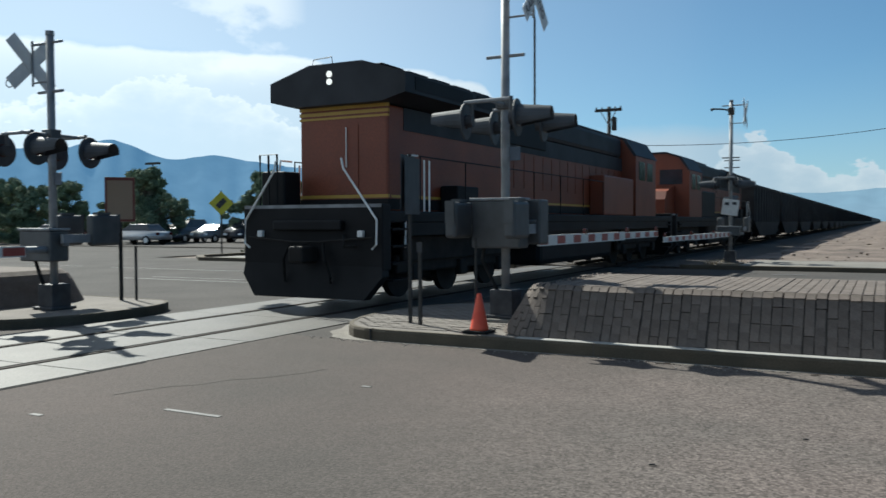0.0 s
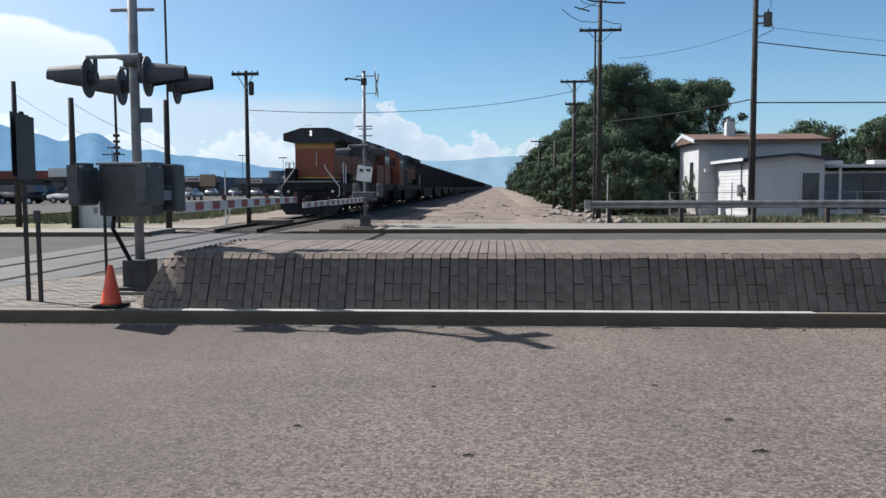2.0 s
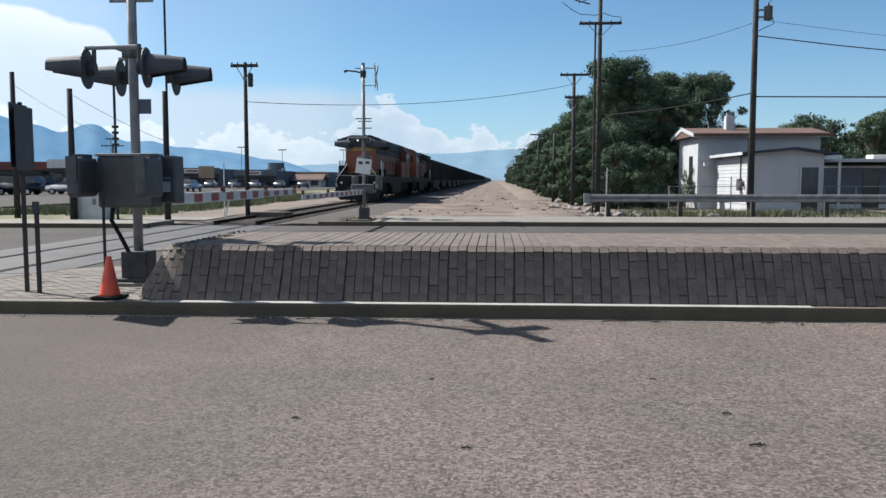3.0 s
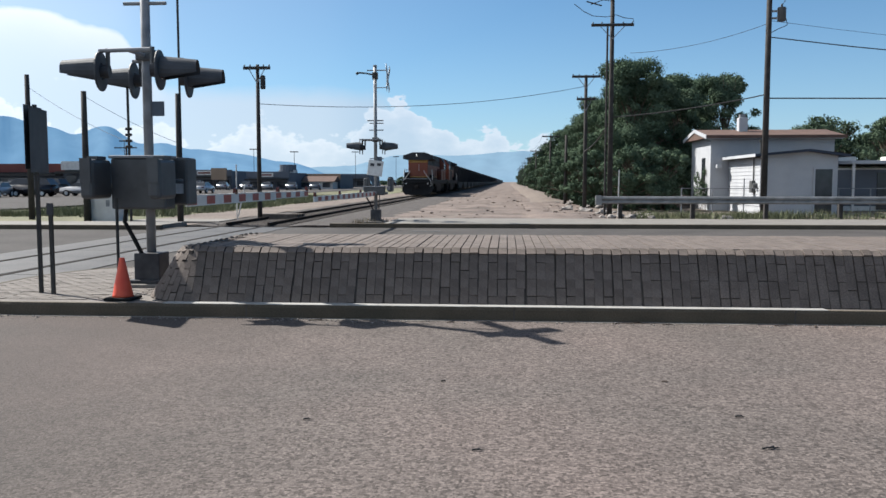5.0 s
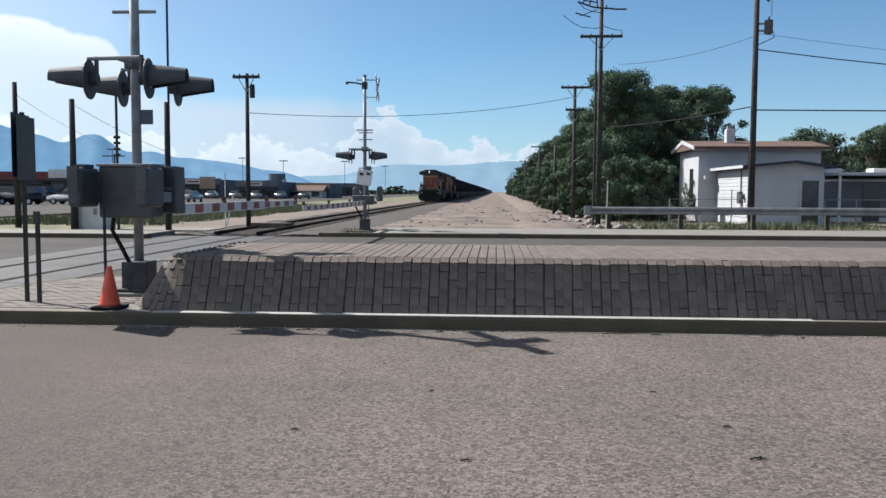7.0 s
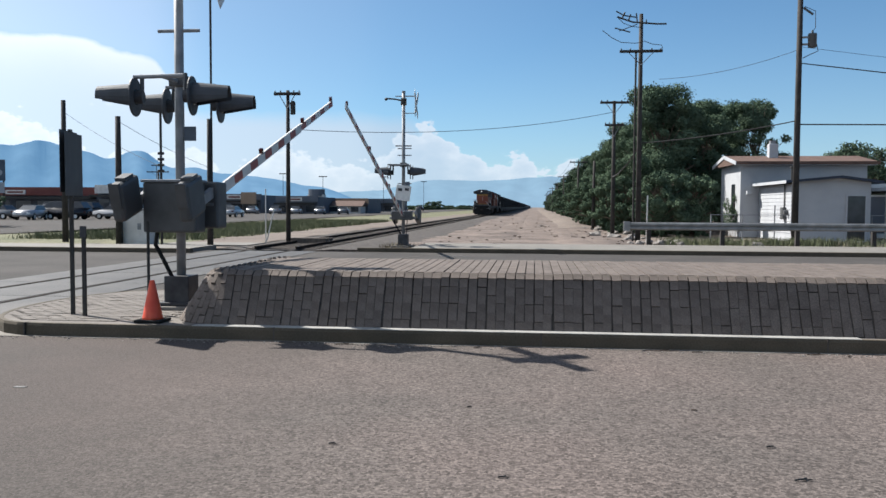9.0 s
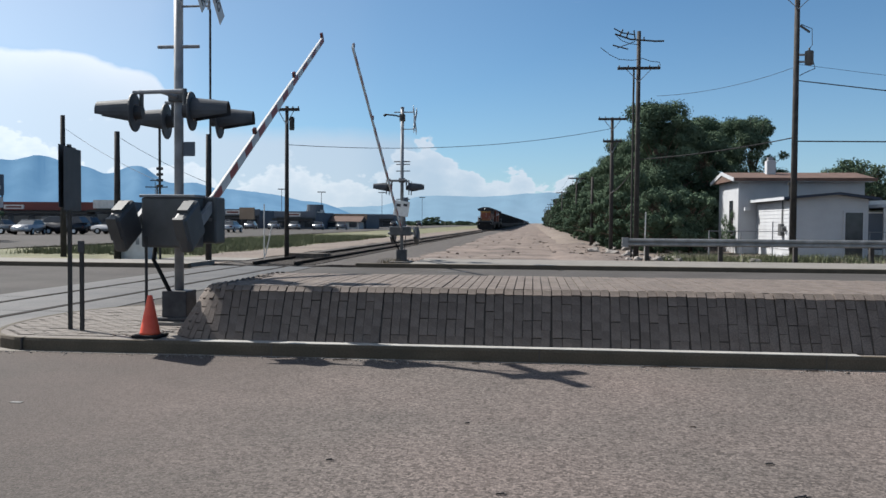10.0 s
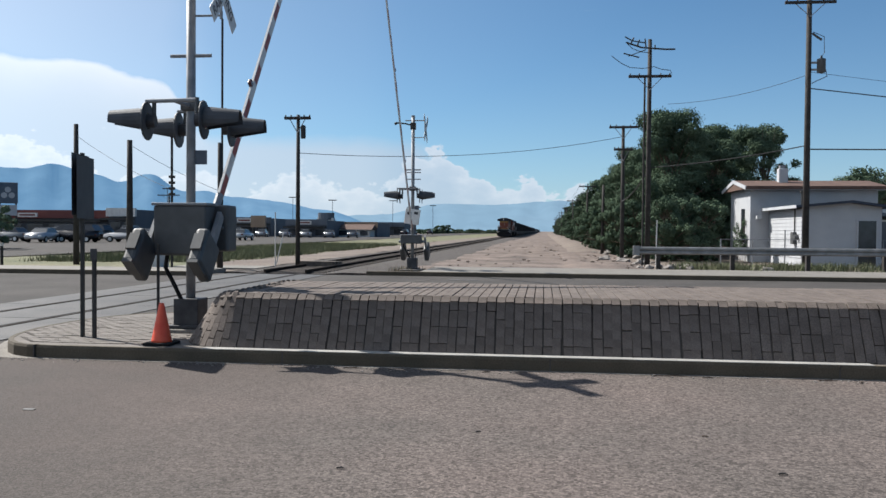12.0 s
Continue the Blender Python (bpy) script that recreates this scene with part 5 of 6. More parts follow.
part("lower_door", boxes((20.4, 21.3, HY + 0.1, HY + 0.158, 0.0, 2.05)), M["window"], trailer)

# chain-link gate posts before the annex
fence = thing("yard_fence", "thin grey pipe fence before the white building", "fence")
for k in range(10):
    part("post", tubes(([(8.6 + k * 1.5, 42.2, -0.06), (8.6 + k * 1.5, 42.2, 1.7 if k in (2, 3, 4) else 1.25)], 0.03), n=6), M["galv"], fence)
part("top_rail", tubes(([(8.6, 42.2, 1.22), (22.1, 42.2, 1.22)], 0.02), n=6), M["galv"], fence)
part("mid_rail", tubes(([(8.6, 42.2, 0.7), (22.1, 42.2, 0.7)], 0.015), n=6), M["galv"], fence)


# ---- trees ----
rng = np.random.default_rng(4)


def leaf_cloud(name, blobs, count, size, material, parent):
    """Leaves scattered through overlapping clumps; each leaf is a small bent quad."""
    c = np.array([b[:3] for b in blobs])
    r = np.array([b[3:6] for b in blobs])
    w = r.prod(1) ** (2 / 3)
    pick = rng.choice(len(blobs), count, p=w / w.sum())
    d = rng.normal(size=(count, 3))
    d /= np.linalg.norm(d, axis=1)[:, None]
    rad = rng.uniform(0.35, 1.0, count) ** 0.45 * (1 + 0.16 * rng.normal(size=count))
    p = c[pick] + d * r[pick] * rad[:, None]
    nrm = d + 0.5 * rng.normal(size=(count, 3))
    nrm /= np.linalg.norm(nrm, axis=1)[:, None]
    a = np.cross(nrm, rng.normal(size=(count, 3)))
    a /= np.linalg.norm(a, axis=1)[:, None]
    b = np.cross(nrm, a)
    s = size * rng.uniform(0.6, 1.35, count)[:, None]
    q = np.stack([p - a * s, p + b * s * 0.55, p + a * s, p - b * s * 0.55], 1).reshape(-1, 3)
    me = bpy.data.meshes.new(name)
    me.vertices.add(len(q))
    me.vertices.foreach_set("co", q.ravel())
    me.loops.add(len(q))
    me.loops.foreach_set("vertex_index", np.arange(len(q)))
    me.polygons.add(count)
    me.polygons.foreach_set("loop_start", np.arange(count) * 4)
    me.update(calc_edges=True)
    me.materials.append(material)
    ob = new(name, me)
    ob.parent = parent
    return ob


def tree(h, w, seed, count, label, material="leaf", size=0.125, low=0.1):
    rs = np.random.default_rng(seed)
    t = thing("tree", label, "tree", group="trees")
    bm = bmesh.new()
    tube(bm, [(0, 0, -0.1), (0.05, 0.03, h * 0.2), (0.1, -0.05, h * 0.45), (0.05, 0.0, h * 0.8)], 0.05 * h * 0.55, 9, 0.04)
    blobs = []
    for k in range(84):
        a, zz = rs.uniform(0, 6.28), rs.uniform(low, 1.0)
        reach = w * (1 - abs(zz - 0.42) * 1.1) * rs.uniform(0.3, 1.16)
        e = Vector((reach * math.cos(a), reach * math.sin(a), h * zz))
        tube(bm, [(0.05, 0, h * zz * 0.6), e * 0.5 + Vector((0, 0, h * zz * 0.32)), e], 0.05, 5, 0.012)
        rr = rs.uniform(0.03, 0.105) * h
        blobs.append((*e, rr, rr, rr * 0.8))
    blobs.append((0, 0, h * 0.42, w * 0.42, w * 0.42, h * 0.26))
    blobs.append((0.1 * w, -0.1 * w, h * 0.82, w * 0.16, w * 0.16, h * 0.1))
    for k in range(16):      # bare twigs that stand out of the crown
        a, lean = rs.uniform(0, 6.28), rs.uniform(0.05, 0.5)
        p = Vector((lean * w * math.cos(a) * 0.8, lean * w * math.sin(a) * 0.8, h * rs.uniform(0.7, 0.92)))
        q = p + Vector((math.cos(a) * 0.25, math.sin(a) * 0.25, 1.0)) * h * rs.uniform(0.06, 0.12)
        tube(bm, [p, p.lerp(q, 0.5) + Vector((0.03, 0, 0)), q], 0.012, 4, 0.004)
    part("trunk", bm, M["bark"], t)
    leaf_cloud("crown", blobs, count, size, M[material], t)
    return t


LINE = "dense dark green broadleaf tree in the row beside the track"
kinds = [tree(9.2, 3.3, 1, 70000, LINE, size=0.074), tree(7.9, 3.0, 2, 60000, LINE, size=0.074), tree(6.6, 2.9, 3, 50000, LINE, size=0.074), tree(8.6, 3.2, 5, 66000, LINE, size=0.074, low=0.05)]
far_kinds = [tree(9.0, 3.3, 31, 16000, LINE, size=0.15, low=0.05), tree(7.4, 3.0, 32, 14000, LINE, size=0.15, low=0.05)]
for t, (x, y) in zip(far_kinds, ((8.0, 118), (7.7, 127))):
    t.matrix_basis = pose(x, y, -0.05) @ Matrix.Diagonal((1, 1, 0.92, 1))
kinds_at = [(8.2, 56), (11.5, 58.5), (8.1, 66), (15.0, 60)]
for t, (x, y) in zip(kinds, kinds_at):
    t.matrix_basis = pose(x, y, -0.05)
rows = [(9.5, 63, 3), (13, 65, 0), (8.4, 73, 0), (10.5, 71, 3)]
for k in range(30):
    y = 79 + k * 6.5 * (1 + k * 0.03)
    rows.append((7.7 + random.uniform(-0.5, 0.8), y, random.randrange(4)))
    if k < 16:
        rows.append((11 + random.uniform(-1, 1), y + 2, random.randrange(4)))
for x, y, k in rows:
    tall = 1.0 if y < 70 else 0.92
    copy_thing(kinds[k] if y < 100 else far_kinds[k % 2], pose(x, y, -0.05, 0, 0, random.uniform(0, 360)) @ Matrix.Diagonal((1, 1, tall, 1)))
bush_kind = tree(3.4, 2.2, 9, 22000, "low dense green shrub under the tree row", "leaf", 0.065, 0.0)
bush_kind.matrix_basis = pose(7.0, 47.5, -0.05)
for x, y in ((8.8, 48.5), (5.6, 53.5), (5.3, 60), (5.0, 70), (5.2, 80), (5.2, 92), (5.1, 105), (7.6, 52.5), (5.2, 120), (5.2, 140), (5.4, 160)):
    copy_thing(bush_kind, pose(x, y, -0.05, 0, 0, random.uniform(0, 360)))
right_far = tree(6.6, 3.4, 12, 34000, "bushy green tree behind the low building", "leaf", 0.075)
right_far.matrix_basis = pose(31, 67, 0.6)
for x, y in ((35, 68), (40, 68), (45, 70), (27.5, 76), (33, 78), (50, 70), (28.6, 65.5), (31.5, 64), (25.6, 73)):
    copy_thing(right_far, pose(x, y, random.uniform(-1.2, 0), 0, 0, random.uniform(0, 360)))
sparse = tree(5.9, 2.3, 23, 5200, "thin small-leaved tree with open twigs behind the low building", "leaf", 0.1, 0.2)
sparse.matrix_basis = pose(24.2, 67, 0.4)
copy_thing(sparse, pose(26.8, 70, 0.2, 0, 0, 140))
# thin stems and leaves added for the dark mottling on the gable wall
mottle = thing("wall_creeper", "thin stems and dark leaves added as mottling on the white gable wall", "climbing plant", pose(11.24, HY, 0))
bm = bmesh.new()
spread = []
for k in range(9):
    y0 = 0.5 + 0.36 * k
    tip = 1.3 + 1.5 * abs(noise.noise(Vector((k * 1.7, 3, 0)))) * 2
    tube(bm, [(0, y0, -0.06), (0.03, y0 + 0.1, tip * 0.5), (0.02, y0 - 0.12, tip)], 0.02, 5, 0.006)
    spread += [(0.0, y0 + 0.05, tip * f, 0.06, 0.16, 0.22) for f in (0.35, 0.6, 0.95)]
part("stem", bm, M["bark"], mottle)
leaf_cloud("leaves", spread, 1500, 0.05, M["leaf"], mottle)
# trees of the west side
west_kind = tree(5.4, 3.4, 15, 52000, "rounded green tree at the parking lot", "leaf_light", 0.1)
west_kind.matrix_basis = pose(-44, 53, 0)
for x, y, z in ((-40, 53.5, -0.6), (-54, 50, -0.4), (-51.5, 47.5, 0.2), (-61, 44, -1.0), (-64, 50, -0.4), (-70, 48, 0)):
    copy_thing(west_kind, pose(x, y, z, 0, 0, random.uniform(0, 360)))
far_tree = tree(9, 7, 18, 3500, "far dark tree clump on the horizon", "leaf", 0.5)
far_tree.matrix_basis = pose(-50, 420, -1.5) @ Matrix.Diagonal((1, 1, 0.62, 1))
for k in range(26):
    copy_thing(far_tree, pose(-84 + k * 2.1 + random.uniform(-2, 2), 430 + random.uniform(-60, 130), random.uniform(-2.5, -0.8), 0, 0, random.uniform(0, 360)) @ Matrix.Diagonal((1, 1, 0.62, 1)))
west_shrub = tree(0.6, 1.1, 21, 6000, "low grey-green roadside shrub", "leaf_light", 0.05, 0.0)
west_shrub.matrix_basis = pose(-26.3, 31.5, 0)
for x, y in ((-25.2, 32.2), (-24.4, 31.0), (-23.4, 32), (-25.8, 33.5), (-26.9, 33)):
    copy_thing(west_shrub, pose(x, y, 0, 0, 0, random.uniform(0, 360)))

# grass and weeds
def tufts(name, spots, h, material, label):
    verts, faces = [], []
    for x, y, k in spots:
        for j in range(k):
            a, px, py = random.uniform(0, 6.28), x + random.gauss(0, 0.16), y + random.gauss(0, 0.16)
            hh = h * random.uniform(0.5, 1.3)
            w = 0.018
            dx, dy = math.cos(a) * w, math.sin(a) * w
            lx, ly = random.gauss(0, 0.3) * hh, random.gauss(0, 0.3) * hh
            i = len(verts)
            verts += [(px - dx, py - dy, -0.03), (px + dx, py + dy, -0.03), (px + lx, py + ly, hh)]
            faces.append((i, i + 1, i + 2))
    me = bpy.data.meshes.new(name)
    me.from_pydata(verts, [], faces)
    me.materials.append(M[material])
    tagged(new(name, me), label, "grass", kind="stuff")


tufts("grass", [(random.uniform(-24, -14.6), random.uniform(36, 85), 14) for k in range(2600)], 0.28, "grass", "patchy green grass on the verge")
tufts("weeds", [(random.uniform(5.6, 12), random.uniform(34.4, 37.5), 16) for k in range(260)] + [(random.uniform(12, 30), random.uniform(34, 39), 12) for k in range(260)], 0.3, "grass", "green weeds along the guard rail")
tufts("kerb_weeds", [(x, 32.5, 30) for x in (11.7, 12.3, 13.4, 15.5, 16.4, 8.2)], 0.3, "grass", "green weed tufts on the verge")
tufts("mast_weeds", [(-4.9 + random.gauss(0, 0.45), 30.9 + random.gauss(0, 0.3), 14) for k in range(14)], 0.22, "dry_weed", "dry grey-green weeds round the mast footing")

bm = bmesh.new()
rows_b = []
for i in range(120):
    y = 62 + i * 3.2
    h = (0.35 + 0.5 * max(0.0, noise.noise(Vector((0, y * 0.05, 2))))) * min(1.0, i / 8)
    rows_b.append([bm.verts.new((x + 0.3 * noise.noise(Vector((x, y * 0.2, 5))), y, z * h - (0.12 if z < 0 else 0.0) + (0.1 * min(1.0, i / 8) if z > 0 else 0.0) * noise.noise(Vector((x * 1.7, y * 0.4, 1))))) for x, z in ((1.2, -0.35), (2.4, 0.7), (3.3, 1.1), (4.2, 0.9), (6.0, -0.35))])
for a, b in zip(rows_b, rows_b[1:]):
    for j in range(4):
        bm.faces.new((a[j], a[j + 1], b[j + 1], b[j]))
setting("earth_berm", bm, M["earth"], "low bank of dry earth under the pole line", "ground", smooth=True)

# clods and low spoil heaps on the dirt track
bm = bmesh.new()
for k in range(170):
    y = 33 + 75 * random.random() ** 1.6
    x = random.uniform(-4.8, 4.4) if k % 3 else random.gauss(3.4, 0.6)
    r = random.uniform(0.012, 0.045) * (1 + y / 80)
    g = bmesh.ops.create_icosphere(bm, subdivisions=1, radius=1.0, matrix=Matrix.Translation((x, y, 0.02)) @ Matrix.Diagonal((r * random.uniform(1, 2.6), r * random.uniform(0.8, 1.6), r * random.uniform(0.4, 0.9), 1)))
    for v in g["verts"]:
        v.co += Vector((1, 1, 0.6)) * (r * 0.5 * noise.noise(v.co * 4))
tagged(part("clods", bm, M["dirt_road"]), "dry earth clods and low spoil heaps on the dirt track", "clods", kind="stuff")

# rocks and rubble at the pole bases
me_rocks = []
for k in range(4):
    bm = bmesh.new()
    bmesh.ops.create_icosphere(bm, subdivisions=2, radius=1)
    for v in bm.verts:
        v.co *= 0.8 + 0.5 * noise.noise(v.co * 1.3 + Vector((k * 3.1, 0, 0)))
        v.co.z *= 0.6
    me = bpy.data.meshes.new("rock")
    bm.to_mesh(me)
    bm.free()
    me.materials.append(M["rock"])
    me_rocks.append(me)
for k in range(48):
    x, y = (random.uniform(3.3, 5.6), random.uniform(36, 75)) if k < 26 else (random.uniform(4.5, 9), random.uniform(34.6, 37))
    s = random.uniform(0.08, 0.32)
    ob = tagged(new("rock", me_rocks[k % 4]), "pale broken concrete rock among the weeds", "rock", group="rubble")
    ob.matrix_basis = pose(x, y, s * 0.2, 0, 0, random.uniform(0, 360)) @ Matrix.Diagonal((s * random.uniform(1, 1.8), s, s, 1))


# ---- west side: signs, shops and cars ----
def plate_sign(x, y, panel_w, panel_h, z0, post_z, turn, material, label, diamond=False):
    t = thing("road_sign", label, "road sign", pose(x, y, 0, 0, 0, turn), group="road signs")
    part("post", tubes(([(-panel_w * 0.2, 0.03, 0), (-panel_w * 0.2, 0.03, post_z)], 0.035), ([(panel_w * 0.2, 0.03, 0), (panel_w * 0.2, 0.03, post_z)], 0.035), n=6) if not diamond else tubes(([(0, 0.04, 0), (0, 0.04, post_z)], 0.04), n=6), M["dark_post"], t)
    p = part("panel", boxes((-panel_w / 2, panel_w / 2, -0.01, 0.01, -panel_h / 2, panel_h / 2), bevel=0.004), material, t)
    p.matrix_basis = pose(0, 0, z0 + panel_h / 2, 0, 45 if diamond else 0, 0)
    return t, p


s1, p1 = plate_sign(-27.6, 30.0, 0.8, 0.8, 2.1, 3.1, 42, M["yellow_sign"], "yellow diamond warning sign with a dark symbol", True)
part("symbol", boxes((-0.12, 0.12, -0.02, -0.011, -0.25, 0.25)), M["black_metal"], p1, "plain dark bar")
s2, p2 = plate_sign(-23.25, 30.6, 0.7, 0.75, 2.15, 2.85, 35, M["board"], "pale rectangular sign on two posts")
for z in (-0.14, 0.06):
    part("lettering_bar", boxes((-0.24, 0.24, -0.02, -0.011, z, z + 0.1)), M["fascia_tan"], p2, "faded bar of lettering")
for k in range(2):
    plate_sign(-22.3 + k * 0.8, 31.2, 0.12, 0.12, 0.8, 0.9, 35, M["board"], "short white marker post by the footway")

pylon = thing("pylon_sign", "tall roadside pylon sign with a dark clover panel", "pylon sign", pose(-66, 97, 0, 0, 0, 34))
part("post", boxes((-1.0, -0.8, -0.1, 0.1, 0, 4.5), (0.8, 1.0, -0.1, 0.1, 0, 4.5)), M["dark_post"], pylon)
part("cabinet", boxes((-1.1, 1.1, -0.2, 0.2, 4.5, 7.1), bevel=0.04), M["plate"], pylon)
part("lower_panel", boxes((-1.0, 1.0, -0.15, 0.15, 3.0, 4.3)), M["stucco"], pylon)
for x, z in ((0, 6.2), (-0.42, 5.5), (0.42, 5.5)):
    part("disc", tubes(([(x, -0.24, z), (x, -0.205, z)], 0.36), n=14), M["stucco"], pylon)


def shop(x0, x1, y0, y1, h, label, fascia=None, windows=6):
    h = h if y0 < 120 else h * 0.72
    t = thing("shop_building", label, "building", group="shops")
    part("wall", boxes((x0, x1, y0, y1, -0.1, h)), M["far_building"], t)
    part("parapet", boxes((x0 - 0.2, x1 + 0.2, y0 - 0.5, y0 - 0.02, h - 1.0, h + 0.2)), fascia or M["far_building"], t)
    part("canopy", boxes((x0, x1, y0 - 2.5, y0 - 0.5, h - 1.5, h - 1.2)), M["dark_post"], t)
    for k in range(windows):
        a = x0 + (x1 - x0) * (k + 0.15) / windows
        part("shop_window", boxes((a, a + (x1 - x0) * 0.7 / windows, y0 - 0.03, y0 - 0.002, 0.4, h - 1.8)), M["window"], t)
    return t


shop(-92, -62.5, 115, 135, 3.9, "long low shop building with red fascia", M["fascia_red"], 9)
shop(-62, -58, 114, 130, 4.2, "low shop with pale gable", M["board"], 2)
shop(-82, -55, 165, 190, 5.2, "far flat-roofed shop block", None, 8)
shop(-50, -42, 160, 175, 4.6, "far dark shop block", None, 3)
shop(-75, -62, 215, 235, 5.0, "far tan shop block", M["fascia_tan"], 4)
shop(-62, -40, 240, 262, 5.0, "far flat-roofed shop with dark fascia", None, 6)
shop(-44, -35, 175, 190, 4.2, "far shop with orange-tan fascia", M["fascia_tan"], 3)
t = thing("tower_sign", "stocky dark-topped sign tower among the shops", "sign tower")
part("shaft", boxes((-46.2, -42.8, 168, 170, 0, 3.9)), M["board"], t)
part("drum", tubes(([(-44.5, 169, 3.6), (-44.5, 169, 5.0)], 1.7), n=16), M["far_building"], t)
t = thing("tower_sign", "tan billboard panel among the shops", "sign tower")
part("panel", boxes((-57.4, -54.4, 160, 160.5, 1.9, 4.2)), M["fascia_tan"], t)
part("leg", boxes((-57, -56.6, 160, 160.4, -0.1, 1.9)), M["dark_post"], t)
part("leg", boxes((-55.2, -54.8, 160, 160.4, -0.1, 1.9)), M["dark_post"], t)
for k, (x, y, h) in enumerate(((-58, 190, 9), (-46, 180, 8), (-38, 210, 9), (-70, 150, 9), (-33, 250, 9), (-64, 60, 7.5))):
    t = thing("street_lamp", "thin grey parking-lot lamp post", "street lamp", pose(x, y, 0), group="lamp posts")
    part("post", tubes(([(0, 0, 0), (0, 0, h)], 0.06), n=6), M["dark_post"], t)
    part("head", boxes((-0.9, 0.9, -0.15, 0.15, h - 0.1, h + 0.1)), M["dark_post"], t)
t = thing("pylon_sign", "red and white pylon sign among the shops", "pylon sign", pose(-48.2, 121, 0, 0, 0, 20))
part("post", boxes((-0.2, 0.2, -0.15, 0.15, -0.1, 2.6)), M["dark_post"], t)
part("upper_panel", boxes((-1.0, 1.0, -0.2, 0.2, 3.9, 4.9), bevel=0.03), M["fascia_red"], t)
part("lower_panel", boxes((-1.0, 1.0, -0.18, 0.18, 2.6, 3.85)), M["board"], t)
for z in (2.9, 3.3):
    part("lettering_bar", boxes((-0.8, 0.8, -0.2, -0.181, z, z + 0.18)), M["far_building"], t, "plain bar of lettering")
t = thing("shop_building", "small far shop with a red-brown pitched roof", "building", group="shops")
part("wall", boxes((-42.5, -35.5, 170, 174.9, -0.1, 1.7)), M["board"], t)
bm = bmesh.new()
prism(bm, [(169.4, 1.6), (172.5, 2.7), (174.98, 1.8), (174.98, 1.6)], 0, -43, -35)
part("roof", bm, M["roof_brown"], t)
for k in range(3):
    part("shop_window", boxes((-42 + 2.2 * k, -40.4 + 2.2 * k, 169.95, 169.998, 0.4, 1.4)), M["window"], t)
for x, y, w, h, z in ((-66, 128, 2.2, 0.9, 3.2), (-74, 113.9, 3.0, 0.6, 3.05), (-84, 113.9, 2.4, 0.6, 3.05), (-60, 164.2, 3, 0.8, 2.9), (-70, 164.2, 4, 0.8, 2.9), (-46, 159.2, 2.6, 0.7, 2.5), (-52, 239.2, 5, 0.9, 2.8)):
    t = thing("shop_sign", "pale illegible shop sign board", "sign", group="shop signs")
    part("board", boxes((x - w / 2, x + w / 2, y - 0.75, y - 0.55, z, z + h)), M["board"], t)
    part("lettering_bar", boxes((x - w * 0.4, x + w * 0.4, y - 0.77, y - 0.751, z + h * 0.3, z + h * 0.7)), M["fascia_red"], t, "plain bar of lettering")
# utility shed, white board by the verge
shed = thing("signal_cabinet", "pale weathered relay cabinet beside the tracks", "cabinet", pose(-15.45, 31.6, 0))
part("case", boxes((-0.6, 0.6, -0.4, 0.4, 0.0, 1.35), bevel=0.03), M["board"], shed)
part("door", boxes((-0.5, 0.5, -0.42, -0.401, 0.15, 1.2)), M["board"], shed)
part("roof", boxes((-0.66, 0.66, -0.46, 0.46, 1.35, 1.42), bevel=0.015), M["galv"], shed)
part("stain_plate", boxes((0.1, 0.25, -0.43, -0.421, 0.6, 0.85)), M["galv"], shed)
post = thing("marker_post", "thin pale marker post beside the verge", "post", pose(-10.9, 33.3, 0.04))
part("post", tubes(([(0, 0, 0), (0, 0, 2.2)], 0.025)), M["board"], post)
part("stay", tubes(([(0.05, 0, 0.1), (0.35, 0, 1.4)], 0.025)), M["board"], post)
pile = thing("timber_pile", "dark discarded sleepers stacked at the pole foot", "timber pile", pose(-9.9, 34.4, 0))
for k in range(3):
    part("timber", boxes((-0.2 + 0.1 * k, 1.3 + 0.08 * k, -0.3 + 0.22 * k, -0.1 + 0.22 * k, 0.0, 0.22), bevel=0.015), M["sleeper"], pile)


